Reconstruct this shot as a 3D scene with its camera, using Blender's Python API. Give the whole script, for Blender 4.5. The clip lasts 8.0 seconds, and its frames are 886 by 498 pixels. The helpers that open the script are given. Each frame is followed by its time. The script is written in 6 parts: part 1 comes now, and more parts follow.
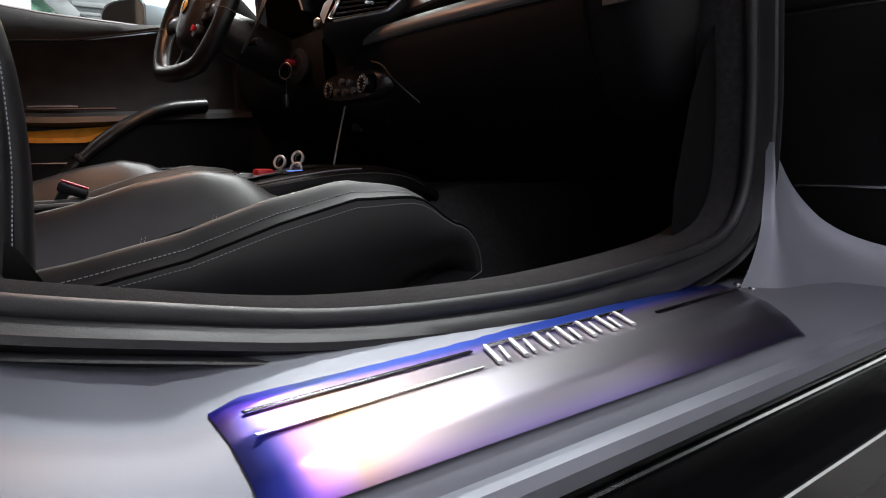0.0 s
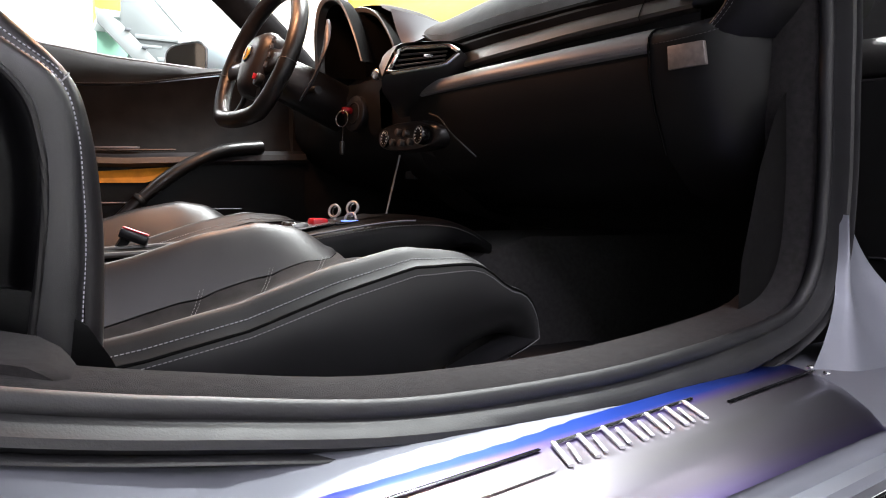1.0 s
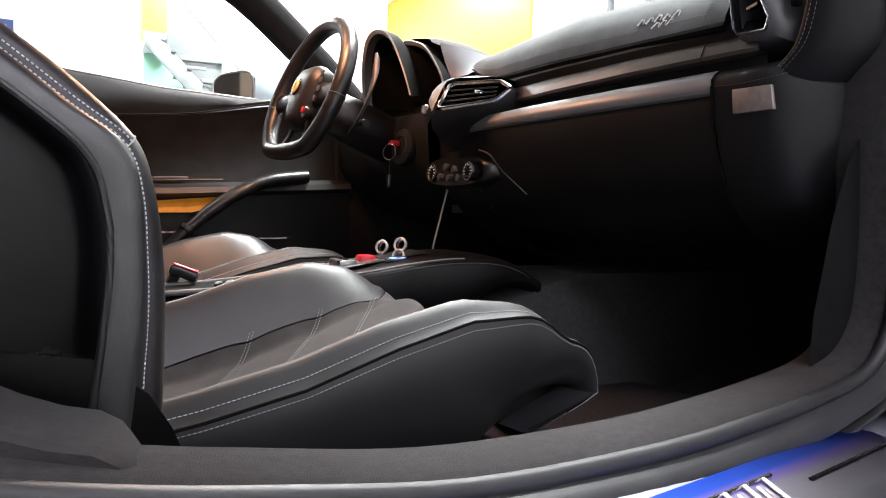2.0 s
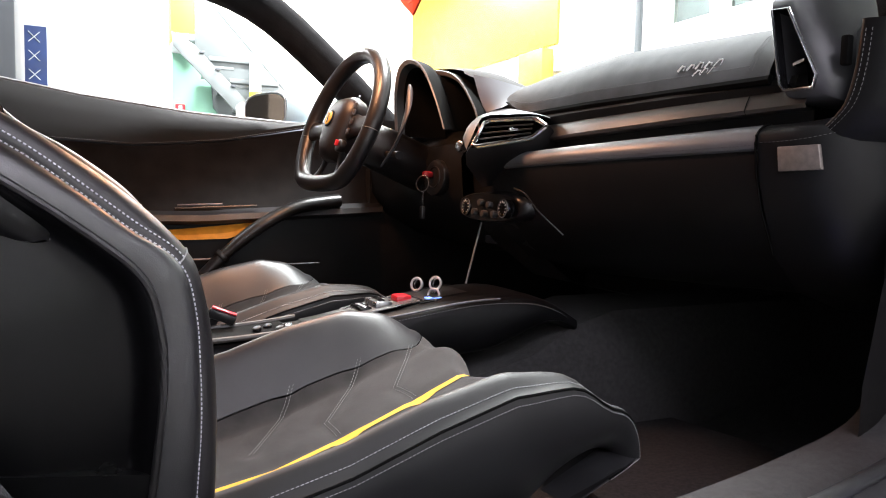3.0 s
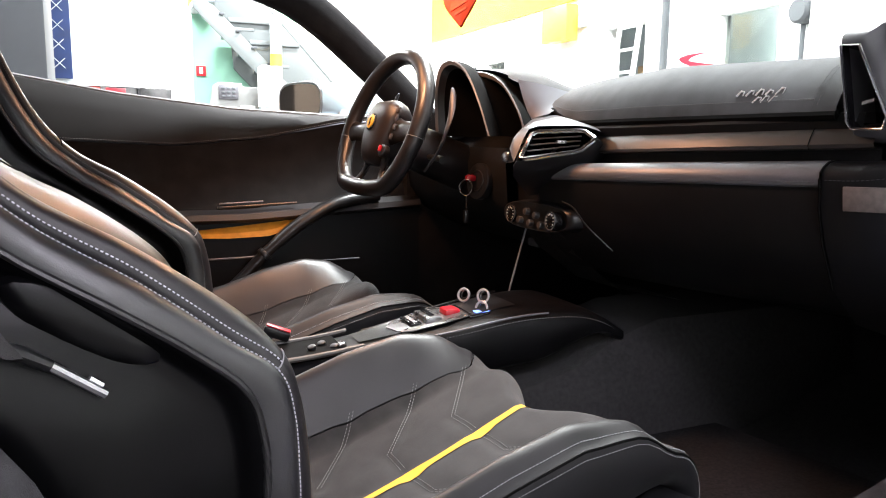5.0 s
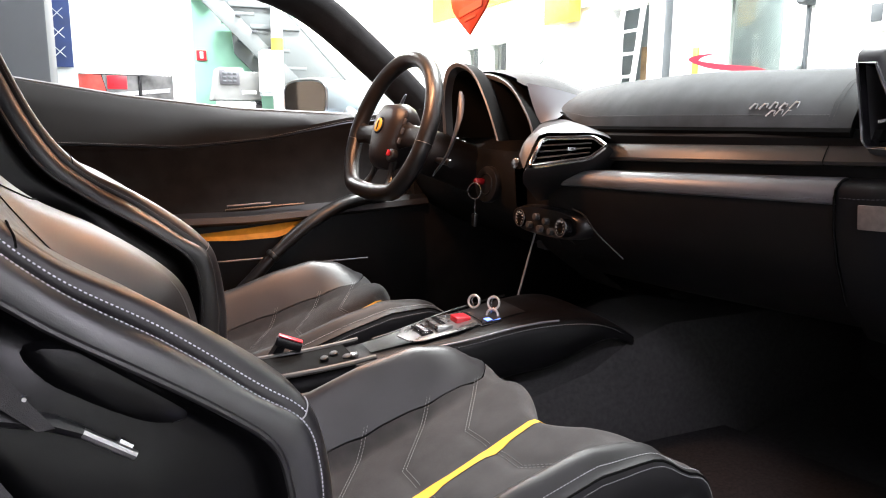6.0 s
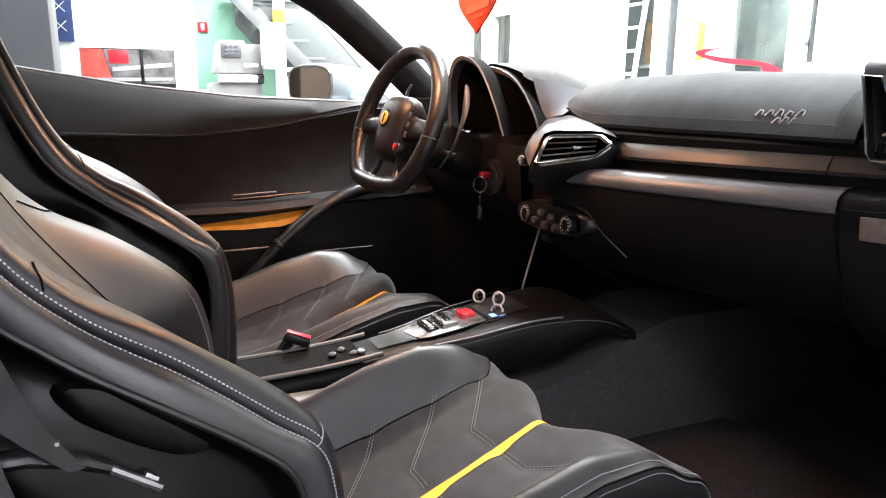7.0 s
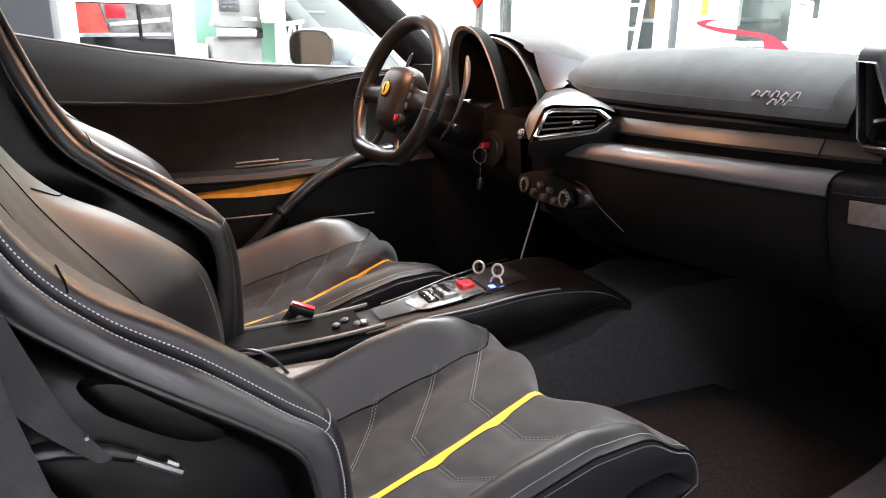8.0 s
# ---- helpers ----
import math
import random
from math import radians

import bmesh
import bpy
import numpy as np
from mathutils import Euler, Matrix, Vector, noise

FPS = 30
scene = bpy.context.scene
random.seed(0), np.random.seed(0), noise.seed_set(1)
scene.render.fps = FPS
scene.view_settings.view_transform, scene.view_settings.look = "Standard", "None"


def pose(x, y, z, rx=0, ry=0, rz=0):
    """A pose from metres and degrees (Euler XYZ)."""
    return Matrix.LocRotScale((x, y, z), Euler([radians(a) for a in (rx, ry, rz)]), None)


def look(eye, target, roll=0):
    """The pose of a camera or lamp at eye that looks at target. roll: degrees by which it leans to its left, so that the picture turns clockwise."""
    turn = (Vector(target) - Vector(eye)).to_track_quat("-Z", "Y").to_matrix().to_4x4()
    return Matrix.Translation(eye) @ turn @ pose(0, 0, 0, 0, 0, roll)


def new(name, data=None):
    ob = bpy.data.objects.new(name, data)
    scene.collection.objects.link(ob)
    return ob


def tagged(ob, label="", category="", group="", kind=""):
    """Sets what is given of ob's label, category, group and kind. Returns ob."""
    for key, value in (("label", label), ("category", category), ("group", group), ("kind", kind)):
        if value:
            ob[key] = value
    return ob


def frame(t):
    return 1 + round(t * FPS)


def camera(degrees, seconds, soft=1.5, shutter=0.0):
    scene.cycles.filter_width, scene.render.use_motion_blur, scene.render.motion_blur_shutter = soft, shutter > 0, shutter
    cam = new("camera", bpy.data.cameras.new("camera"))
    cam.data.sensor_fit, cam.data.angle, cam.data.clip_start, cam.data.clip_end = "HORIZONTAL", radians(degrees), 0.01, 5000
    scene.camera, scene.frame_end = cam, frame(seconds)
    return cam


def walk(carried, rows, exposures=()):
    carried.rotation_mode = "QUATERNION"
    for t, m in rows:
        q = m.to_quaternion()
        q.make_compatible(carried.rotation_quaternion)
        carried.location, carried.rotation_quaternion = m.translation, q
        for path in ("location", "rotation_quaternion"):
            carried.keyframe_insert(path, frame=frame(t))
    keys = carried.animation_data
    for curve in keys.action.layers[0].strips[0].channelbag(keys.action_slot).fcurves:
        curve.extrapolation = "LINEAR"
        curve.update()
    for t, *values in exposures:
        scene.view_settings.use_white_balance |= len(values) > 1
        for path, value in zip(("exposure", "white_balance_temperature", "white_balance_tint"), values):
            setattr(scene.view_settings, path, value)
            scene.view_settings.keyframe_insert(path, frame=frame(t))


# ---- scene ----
cam = camera(62.8, 8.0, soft=1.05)
PATH = [
    (0, (-0.452, -1.379, 0.479), (0.637, 0.281, 0.239), -0.1),
    (0.5, (-0.454, -1.366, 0.503), (0.584, 0.331, 0.302), 0.5),
    (1, (-0.462, -1.352, 0.525), (0.534, 0.375, 0.363), 1.2),
    (1.5, (-0.469, -1.333, 0.553), (0.489, 0.418, 0.414), 1.5),
    (2.8, (-0.487, -1.3, 0.626), (0.37, 0.504, 0.519), 1.3),
    (3, (-0.491, -1.298, 0.663), (0.36, 0.505, 0.509), 1.3),
    (3.5, (-0.506, -1.29, 0.7), (0.325, 0.521, 0.527), 1.3),
    (4, (-0.52, -1.288, 0.726), (0.3, 0.523, 0.513), 1.8),
    (4.5, (-0.533, -1.281, 0.758), (0.277, 0.529, 0.496), 1.6),
    (5, (-0.545, -1.268, 0.787), (0.258, 0.541, 0.494), 0.8),
    (6.5, (-0.561, -1.252, 0.873), (0.229, 0.544, 0.485), 0.4),
    (7, (-0.567, -1.255, 0.9), (0.217, 0.533, 0.466), 0.5),
    (7.5, (-0.573, -1.265, 0.922), (0.205, 0.509, 0.425), 0.7),
    (8, (-0.575, -1.274, 0.946), (0.195, 0.485, 0.386), 0.6),
]
walk(cam, [(t, look(eye, target, roll)) for t, eye, target, roll in PATH], exposures=[(0, -1.4), (0.5, -1.05), (1.0, -0.3), (1.5, 0.05), (8.0, 0.05)])

# A sports car's cabin seen through its open passenger door, in a white workshop.
# x runs to the car's nose, y to the driver's side, z up.

EXPOSURE = 0.0

# ---- world and light ----
world = bpy.data.worlds.new("world")
scene.world = world
world.use_nodes = True
world.node_tree.nodes["Background"].inputs[0].default_value = (0.9, 0.95, 1.0, 1)
world.node_tree.nodes["Background"].inputs[1].default_value = 0.25
scene.view_settings.exposure = EXPOSURE


def area_lamp(name, place, target, size_x, size_y, watts, colour):
    data = bpy.data.lights.new(name, "AREA")
    data.shape, data.size, data.size_y, data.energy, data.color = "RECTANGLE", size_x, size_y, watts, colour
    ob = new(name, data)
    ob.matrix_world = look(place, target)
    return ob


COOL, NEARCOOL, WARM = (0.97, 0.98, 1.0), (0.95, 0.90, 1.04), (1.0, 0.46, 0.23)
# Unseen ceiling lamps, placed, powered and tinted to brighten the walls and cabin.
for lx, ly, watts in ((-1.2, 5.4, 500), (1.6, 5.4, 500), (2.4, 7.6, 500), (1.75, 3.1, 560), (1.45, 0.6, 560), (-2.6, 1.8, 50), (-0.3, -2.8, 14), (0.8, -2.7, 30), (-1.2, -4.3, 118), (1.6, -4.3, 20), (-2.6, -2.4, 20)):
    area_lamp("unseen_lamp", (lx, ly, 3.86), (lx, ly, 0), 1.5, 0.3, watts, COOL if ly > 0 else NEARCOOL)
for lx, ly, watts in ((-0.10, 0.12, 5.5), (-0.12, 0.33, 1.4)):
    area_lamp("roof_lamp", (lx, ly, 1.17), (lx, ly, 0.2), 0.16, 0.10, watts, WARM)
# Another unseen lamp, added to brighten the room beyond the openings.
area_lamp("unseen_lamp", (4.65, 4.2, 3.7), (4.65, 4.2, 0), 1.5, 0.3, 90, COOL)


# ---- materials ----
def mat(name, colour, rough=0.5, metal=0.0, vary=0.12, scale=40.0, bump=0.0, bump_scale=400.0, sheen=0.0, coat=0.0, glow=None, spec=0.5):
    m = bpy.data.materials.new(name)
    m.use_nodes = True
    nt = m.node_tree
    b = nt.nodes["Principled BSDF"]
    co = nt.nodes.new("ShaderNodeTexCoord")
    big = nt.nodes.new("ShaderNodeTexNoise")
    big.inputs["Scale"].default_value, big.inputs["Detail"].default_value = scale, 6
    nt.links.new(co.outputs["Object"], big.inputs["Vector"])
    mix = nt.nodes.new("ShaderNodeMix")
    mix.data_type = "RGBA"
    lo = [c * (1 - vary) for c in colour]
    hi = [min(1, c * (1 + vary)) for c in colour]
    mix.inputs[6].default_value, mix.inputs[7].default_value = (*lo, 1), (*hi, 1)
    spread = nt.nodes.new("ShaderNodeMapRange")
    spread.inputs[1].default_value, spread.inputs[2].default_value = 0.32, 0.68
    nt.links.new(big.outputs["Fac"], spread.inputs[0])
    nt.links.new(spread.outputs[0], mix.inputs[0])
    nt.links.new(mix.outputs[2], b.inputs["Base Color"])
    rr = nt.nodes.new("ShaderNodeMapRange")
    rr.inputs[3].default_value, rr.inputs[4].default_value = max(0.02, rough * 0.82), min(1, rough * 1.18)
    nt.links.new(big.outputs["Fac"], rr.inputs[0])
    nt.links.new(rr.outputs[0], b.inputs["Roughness"])
    b.inputs["Metallic"].default_value = metal
    b.inputs["Specular IOR Level"].default_value = spec
    b.inputs["Sheen Weight"].default_value = sheen
    b.inputs["Coat Weight"].default_value = coat
    if bump:
        fine = nt.nodes.new("ShaderNodeTexNoise")
        fine.inputs["Scale"].default_value, fine.inputs["Detail"].default_value = bump_scale, 4
        nt.links.new(co.outputs["Object"], fine.inputs["Vector"])
        bn = nt.nodes.new("ShaderNodeBump")
        bn.inputs["Strength"].default_value, bn.inputs["Distance"].default_value = bump, 0.001
        nt.links.new(fine.outputs["Fac"], bn.inputs["Height"])
        nt.links.new(bn.outputs[0], b.inputs["Normal"])
    if glow:
        b.inputs["Emission Color"].default_value = (*glow[:3], 1)
        b.inputs["Emission Strength"].default_value = glow[3]
    return m


LEATHER = mat("black_leather", (0.0130, 0.0115, 0.0130), 0.43, vary=0.2, scale=14, bump=0.16, bump_scale=900, spec=0.54)
# The seat's own leather, darkened and shinier to imitate light along the flanks.
SHADED_FLANKHIDE = mat("shaded_flank_leather", (0.0108, 0.0107, 0.0125), 0.40, vary=0.2, scale=14, bump=0.16, bump_scale=900, spec=0.9)
# Shaded copy of the seat leather, with less gloss, for the near bolsters.
SHADED_CUSHIONHIDE = mat("shaded_cushion_leather", (0.0095, 0.0086, 0.0092), 0.5, vary=0.2, scale=14, bump=0.16, bump_scale=900, spec=0.26)
DOORHIDE = mat("door_leather", (0.0062, 0.0056, 0.0053), 0.65, vary=0.2, scale=12, bump=0.12, bump_scale=800, spec=0.12)
# Black strip leather, paled and warmed to carry the roof lamp's copper reflection.
WARMED_STRIPHIDE = mat("warmed_strip_leather", (0.028, 0.025, 0.0235), 0.38, vary=0.15, scale=6, bump=0.05, bump_scale=700, spec=0.9)
DOORSUEDE = mat("door_suede", (0.0092, 0.0084, 0.0084), 0.95, vary=0.35, scale=20, bump=0.3, bump_scale=900, sheen=0.05, spec=0.12)
SLAT = mat("slat_plastic", (0.05, 0.05, 0.052), 0.4)
SUEDE = mat("suede", (0.026, 0.0245, 0.025), 0.95, vary=0.28, scale=26, bump=0.3, bump_scale=900, sheen=0.12, spec=0.15)
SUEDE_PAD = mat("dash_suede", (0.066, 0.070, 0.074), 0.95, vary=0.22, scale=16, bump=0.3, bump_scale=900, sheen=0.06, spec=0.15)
CARPET = mat("carpet", (0.03, 0.028, 0.029), 0.98, vary=0.22, scale=120, bump=1.0, bump_scale=1200, sheen=0.03, spec=0.1)
# Same carpet, paled to make up for light missing in the footwell.
LIT_CARPET = mat("lit_carpet", (0.042, 0.041, 0.042), 0.98, vary=0.2, scale=110, bump=1.0, bump_scale=1200, sheen=0.05, spec=0.1)
# Same carpet again, darkened to put the footwell side in shade.
SHADED_CARPET = mat("shaded_carpet", (0.0085, 0.008, 0.0082), 0.98, vary=0.22, scale=110, bump=1.0, bump_scale=1200, spec=0.05)
RUBBER = mat("rubber", (0.015, 0.0148, 0.0165), 0.5, vary=0.2, scale=30, bump=0.2, bump_scale=500)
GLOSS = mat("gloss_black", (0.006, 0.006, 0.007), 0.15, vary=0.2, scale=12)
PLASTIC = mat("satin_black_plastic", (0.009, 0.009, 0.01), 0.33, vary=0.2, scale=40, bump=0.15, bump_scale=900)
CHROME = mat("satin_chrome", (0.75, 0.76, 0.78), 0.2, metal=1.0, vary=0.08, scale=30)
BRIGHT = mat("brushed_aluminium", (0.55, 0.55, 0.56), 0.32, metal=1.0, vary=0.1, scale=60)
GRIP = mat("polished_leather", (0.012, 0.0115, 0.012), 0.33, vary=0.2, scale=30, bump=0.2, bump_scale=600)
SILVER = mat("silver_paint", (0.235, 0.245, 0.285), 0.52, metal=0.55, vary=0.06, scale=8, bump=0.05, bump_scale=300)
YELLOW = mat("yellow_suede", (0.64, 0.32, 0.018), 0.85, vary=0.15, scale=60, bump=0.25, bump_scale=900)
OCHRE = mat("ochre_leather", (0.55, 0.28, 0.03), 0.5, vary=0.15, scale=40, bump=0.3, bump_scale=700)
PLATE = mat("engraved_plate", (0.24, 0.21, 0.195), 0.5, metal=0.6, vary=0.2, scale=90)
SHELL = mat("shell_plastic", (0.0014, 0.0014, 0.0017), 0.30, vary=0.2, scale=8, spec=0.2)
THREAD_BLACK = mat("charcoal_thread", (0.085, 0.085, 0.088), 0.8, vary=0.1, scale=300)
THREAD_DARK = mat("dark_thread", (0.2, 0.2, 0.2), 0.8, vary=0.1, scale=300)
THREAD_PALE = mat("pale_thread", (0.50, 0.49, 0.55), 0.7, vary=0.12, scale=300)
THREAD = mat("grey_thread", (0.30, 0.30, 0.31), 0.8, vary=0.1, scale=300)
RED = mat("red_plastic", (0.5, 0.015, 0.025), 0.3, vary=0.1, scale=30)
KEYRED = mat("dark_red_plastic", (0.22, 0.006, 0.012), 0.25, vary=0.2, scale=60)
PANELMETAL = mat("panel_metal", (0.27, 0.27, 0.275), 0.28, metal=0.9, vary=0.1, scale=40)
STRAP = mat("belt_webbing", (0.03, 0.029, 0.03), 0.8, vary=0.25, scale=40, bump=0.5, bump_scale=1500, spec=0.2)
LIP = mat("hood_lip_grey", (0.36, 0.36, 0.37), 0.4, metal=0.3, vary=0.06, scale=30)
# Dashboard leather with the ledge's grey highlight put into its base colour.
LIT_LEDGEHIDE = mat("lit_ledge_leather", (0.105, 0.106, 0.115), 0.38, vary=0.15, scale=9, bump=0.08, bump_scale=700, spec=1.0)
# Dashboard leather darkened for the shade below the ledge.
SHADED_GLOVEHIDE = mat("shaded_glovebox_leather", (0.0042, 0.0041, 0.0045), 0.5, vary=0.25, scale=9, bump=0.14, bump_scale=800, spec=0.28)
BRIDGE = mat("bridge_leather", (0.0042, 0.0042, 0.0048), 0.42, vary=0.2, scale=12, bump=0.15, bump_scale=800, spec=0.12)
ENDHIDE = mat("end_leather", (0.0050, 0.0050, 0.0056), 0.42, vary=0.2, scale=10, bump=0.12, bump_scale=800, spec=0.28)
PILLAR = mat("pillar_suede", (0.015, 0.0148, 0.0155), 0.95, vary=0.25, scale=20, bump=0.3, bump_scale=900, spec=0.1)
VENTBODY = mat("vent_plastic", (0.042, 0.042, 0.046), 0.42, vary=0.15, scale=30, bump=0.1, bump_scale=900)
DASHEND = mat("dash_end_leather", (0.0075, 0.0073, 0.0076), 0.6, vary=0.15, scale=10, bump=0.1, bump_scale=800, spec=0.18)
VOID = mat("matt_black", (0.003, 0.003, 0.003), 0.8, vary=0.2, scale=30, spec=0.06)
VENTTRIM = mat("vent_trim_metal", (0.10, 0.10, 0.105), 0.42, metal=0.6, vary=0.1, scale=30)
HOODRIM = mat("hood_rim_satin", (0.11, 0.112, 0.12), 0.42, metal=0.0, vary=0.1, scale=30)
DECAL = mat("red_film", (0.7, 0.03, 0.05), 0.4, vary=0.05, scale=20)
SATIN = mat("satin_grey_trim", (0.11, 0.11, 0.12), 0.45, metal=0.7, vary=0.08, scale=30)
RAIL = mat("rail_trim", (0.055, 0.054, 0.052), 0.45, vary=0.1, scale=40)
FLANK = mat("blue_grey_trim", (0.125, 0.14, 0.165), 0.55, vary=0.05, scale=20)
MATTING = mat("floor_matting", (0.030, 0.030, 0.032), 0.95, vary=0.35, scale=200, bump=0.8, bump_scale=1500, spec=0.1)
DARKMETAL = mat("dark_metal", (0.06, 0.06, 0.06), 0.35, metal=1.0, vary=0.1, scale=30)
MIRRORPAINT = mat("pale_blue_paint", (0.50, 0.63, 0.68), 0.3, metal=0.3, vary=0.04, scale=8, coat=0.4)
# The brown tint imitates what the mirror glass reflects.
MIRROR = mat("mirror_glass", (0.42, 0.33, 0.26), 0.04, metal=1.0, vary=0.02, scale=5)
EMBLEM = mat("cast_metal", (0.8, 0.8, 0.82), 0.38, metal=0.8, vary=0.05, scale=30)
TRIM = mat("charcoal_trim", (0.031, 0.030, 0.033), 0.7, vary=0.3, scale=60, bump=0.6, bump_scale=900)
DIM = mat("unseen_wall_grey", (0.16, 0.16, 0.16), 0.7, vary=0.1, scale=2)
GREYLEATHER = mat("grey_leather", (0.022, 0.021, 0.021), 0.38, vary=0.15, scale=25, bump=0.3, bump_scale=700)
WHITE = mat("white_paint", (0.82, 0.83, 0.82), 0.6, vary=0.05, scale=1.5, bump=0.2, bump_scale=30)
MINT = mat("mint_paint", (0.20, 0.40, 0.30), 0.6, vary=0.08, scale=1.5)
GREYPAINT = mat("grey_paint", (0.05, 0.056, 0.062), 0.6, vary=0.12, scale=3)
STAIRSTEEL = mat("stair_steel", (0.11, 0.125, 0.125), 0.55, vary=0.15, scale=4)
STEEL = mat("painted_steel", (0.34, 0.38, 0.39), 0.5, vary=0.1, scale=5)
CLADDING = mat("pale_grey_sheet", (0.105, 0.12, 0.12), 0.5, vary=0.08, scale=2)
MACHGREY = mat("machine_grey", (0.15, 0.155, 0.15), 0.5, vary=0.15, scale=6, bump=0.2, bump_scale=60)
PICTURE = mat("glossy_print", (0.10, 0.10, 0.10), 0.18, vary=0.9, scale=7)
SIGNYELLOW = mat("yellow_paint", (0.6, 0.38, 0.03), 0.5, vary=0.06, scale=3)
CONCRETE = mat("concrete", (0.2, 0.19, 0.18), 0.7, vary=0.25, scale=3, bump=0.4, bump_scale=80)
BEIGE = mat("beige_leather", (0.085, 0.073, 0.06), 0.5, vary=0.15, scale=30, bump=0.3, bump_scale=700)
HEART = mat("orange_print", (0.5, 0.055, 0.02), 0.5, vary=0.25, scale=12)
_nt = HEART.node_tree
_tr, _mx = _nt.nodes.new("ShaderNodeBsdfTranslucent"), _nt.nodes.new("ShaderNodeMixShader")
_tr.inputs[0].default_value = (0.55, 0.07, 0.02, 1)
_nt.links.new(_nt.nodes["Principled BSDF"].outputs[0], _mx.inputs[1])
_nt.links.new(_tr.outputs[0], _mx.inputs[2])
_mx.inputs[0].default_value = 0.3
HEARTBAR = HEART.copy()
HEARTBAR.node_tree.nodes["Translucent BSDF"].inputs[0].default_value = (0.9, 0.6, 0.06, 1)
_nt.links.new(_mx.outputs[0], _nt.nodes["Material Output"].inputs[0])
_nt = DECAL.node_tree
_tr, _mx = _nt.nodes.new("ShaderNodeBsdfTranslucent"), _nt.nodes.new("ShaderNodeMixShader")
_tr.inputs[0].default_value = (0.9, 0.04, 0.07, 1)
_nt.links.new(_nt.nodes["Principled BSDF"].outputs[0], _mx.inputs[1])
_nt.links.new(_tr.outputs[0], _mx.inputs[2])
_mx.inputs[0].default_value = 0.3
_nt.links.new(_mx.outputs[0], _nt.nodes["Material Output"].inputs[0])
POSTERRED = mat("red_print", (0.35, 0.05, 0.04), 0.25, vary=0.5, scale=6)
CRATE = mat("crate_wood", (0.3, 0.2, 0.11), 0.7, vary=0.3, scale=8)
BLUE = mat("blue_cloth", (0.008, 0.022, 0.085), 0.8, vary=0.2, scale=8)


# ---- mesh helpers ----
def finish(bm, name, sharp=40):
    bmesh.ops.remove_doubles(bm, verts=bm.verts, dist=1e-5)
    bmesh.ops.recalc_face_normals(bm, faces=bm.faces)
    for f in bm.faces:
        f.smooth = True
    lim = radians(sharp)
    for e in bm.edges:
        if len(e.link_faces) == 2 and e.calc_face_angle(0) > lim:
            e.smooth = False
    me = bpy.data.meshes.new(name)
    bm.to_mesh(me)
    bm.free()
    return me


def thing(name, at, label, category, group="", kind=""):
    ob = new(name)
    ob.location = at
    ob.empty_display_size = 0.05
    return tagged(ob, label, category, group, kind)


def part(name, bm, material, parent=None, label="", sharp=40):
    ob = new(name, finish(bm, name, sharp))
    ob.data.materials.append(material)
    if parent is not None:
        ob.parent = parent
        if parent.type == "EMPTY":
            ob.matrix_parent_inverse = Matrix.Translation(-parent.location)
    if label:
        tagged(ob, label)
    return ob


def whole(name, bm, material, label, category, group="", kind="", sharp=40):
    return tagged(part(name, bm, material, None, "", sharp), label, category, group, kind)


def grid(rows, closed_u=False, closed_v=False, bm=None):
    """A skin over rows of points."""
    bm = bm or bmesh.new()
    vs = [[bm.verts.new(p) for p in r] for r in rows]
    n, m = len(vs), len(vs[0])
    for i in range(n if closed_u else n - 1):
        for j in range(m if closed_v else m - 1):
            a, b, c, d = vs[i][j], vs[i][(j + 1) % m], vs[(i + 1) % n][(j + 1) % m], vs[(i + 1) % n][j]
            if len({a, b, c, d}) == 4:
                try:
                    bm.faces.new((a, b, c, d))
                except ValueError:
                    pass
    return bm


def loft(rings, caps=True, bm=None):
    """A solid through closed rings of equally many points."""
    bm = bm or bmesh.new()
    vs = [[bm.verts.new(p) for p in r] for r in rings]
    m = len(vs[0])
    for a, b in zip(vs, vs[1:]):
        for j in range(m):
            bm.faces.new((a[j], a[(j + 1) % m], b[(j + 1) % m], b[j]))
    if caps:
        bm.faces.new(vs[0])
        bm.faces.new(vs[-1])
    return bm


def spline(points, n):
    """n points along a smooth curve through the given ones."""
    p = [Vector(q) for q in points]
    p = [2 * p[0] - p[1]] + p + [2 * p[-1] - p[-2]]
    out = []
    for k in range(n):
        s = k / (n - 1) * (len(p) - 3)
        i = min(int(s), len(p) - 4)
        f = s - i
        a, b, c, d = p[i:i + 4]
        out.append(0.5 * ((2 * b) + (c - a) * f + (2 * a - 5 * b + 4 * c - d) * f * f + (3 * b - a - 3 * c + d) * f ** 3))
    return out


def tube(points, radius, sides=10, closed=False, flat=1.0, bm=None, up=(0, 0, 1)):
    """A rod along points; radius may be a list; flat squeezes it across its up direction."""
    pts = [Vector(p) for p in points]
    n = len(pts)
    rings = []
    for i, p in enumerate(pts):
        a = pts[(i - 1) % n] if closed or i else pts[0]
        b = pts[(i + 1) % n] if closed or i < n - 1 else pts[-1]
        t = (b - a).normalized()
        u = Vector(up) - t * t.dot(Vector(up))
        if u.length < 1e-4:
            u = t.orthogonal()
        u.normalize()
        w = t.cross(u)
        r = radius[i] if isinstance(radius, (list, tuple)) else radius
        rings.append([p + (w * math.cos(q) + u * math.sin(q) * flat) * r for q in (2 * math.pi * k / sides for k in range(sides))])
    if closed:
        bm = bm or bmesh.new()
        return grid(rings, closed_u=True, closed_v=True, bm=bm)
    return loft(rings, bm=bm)


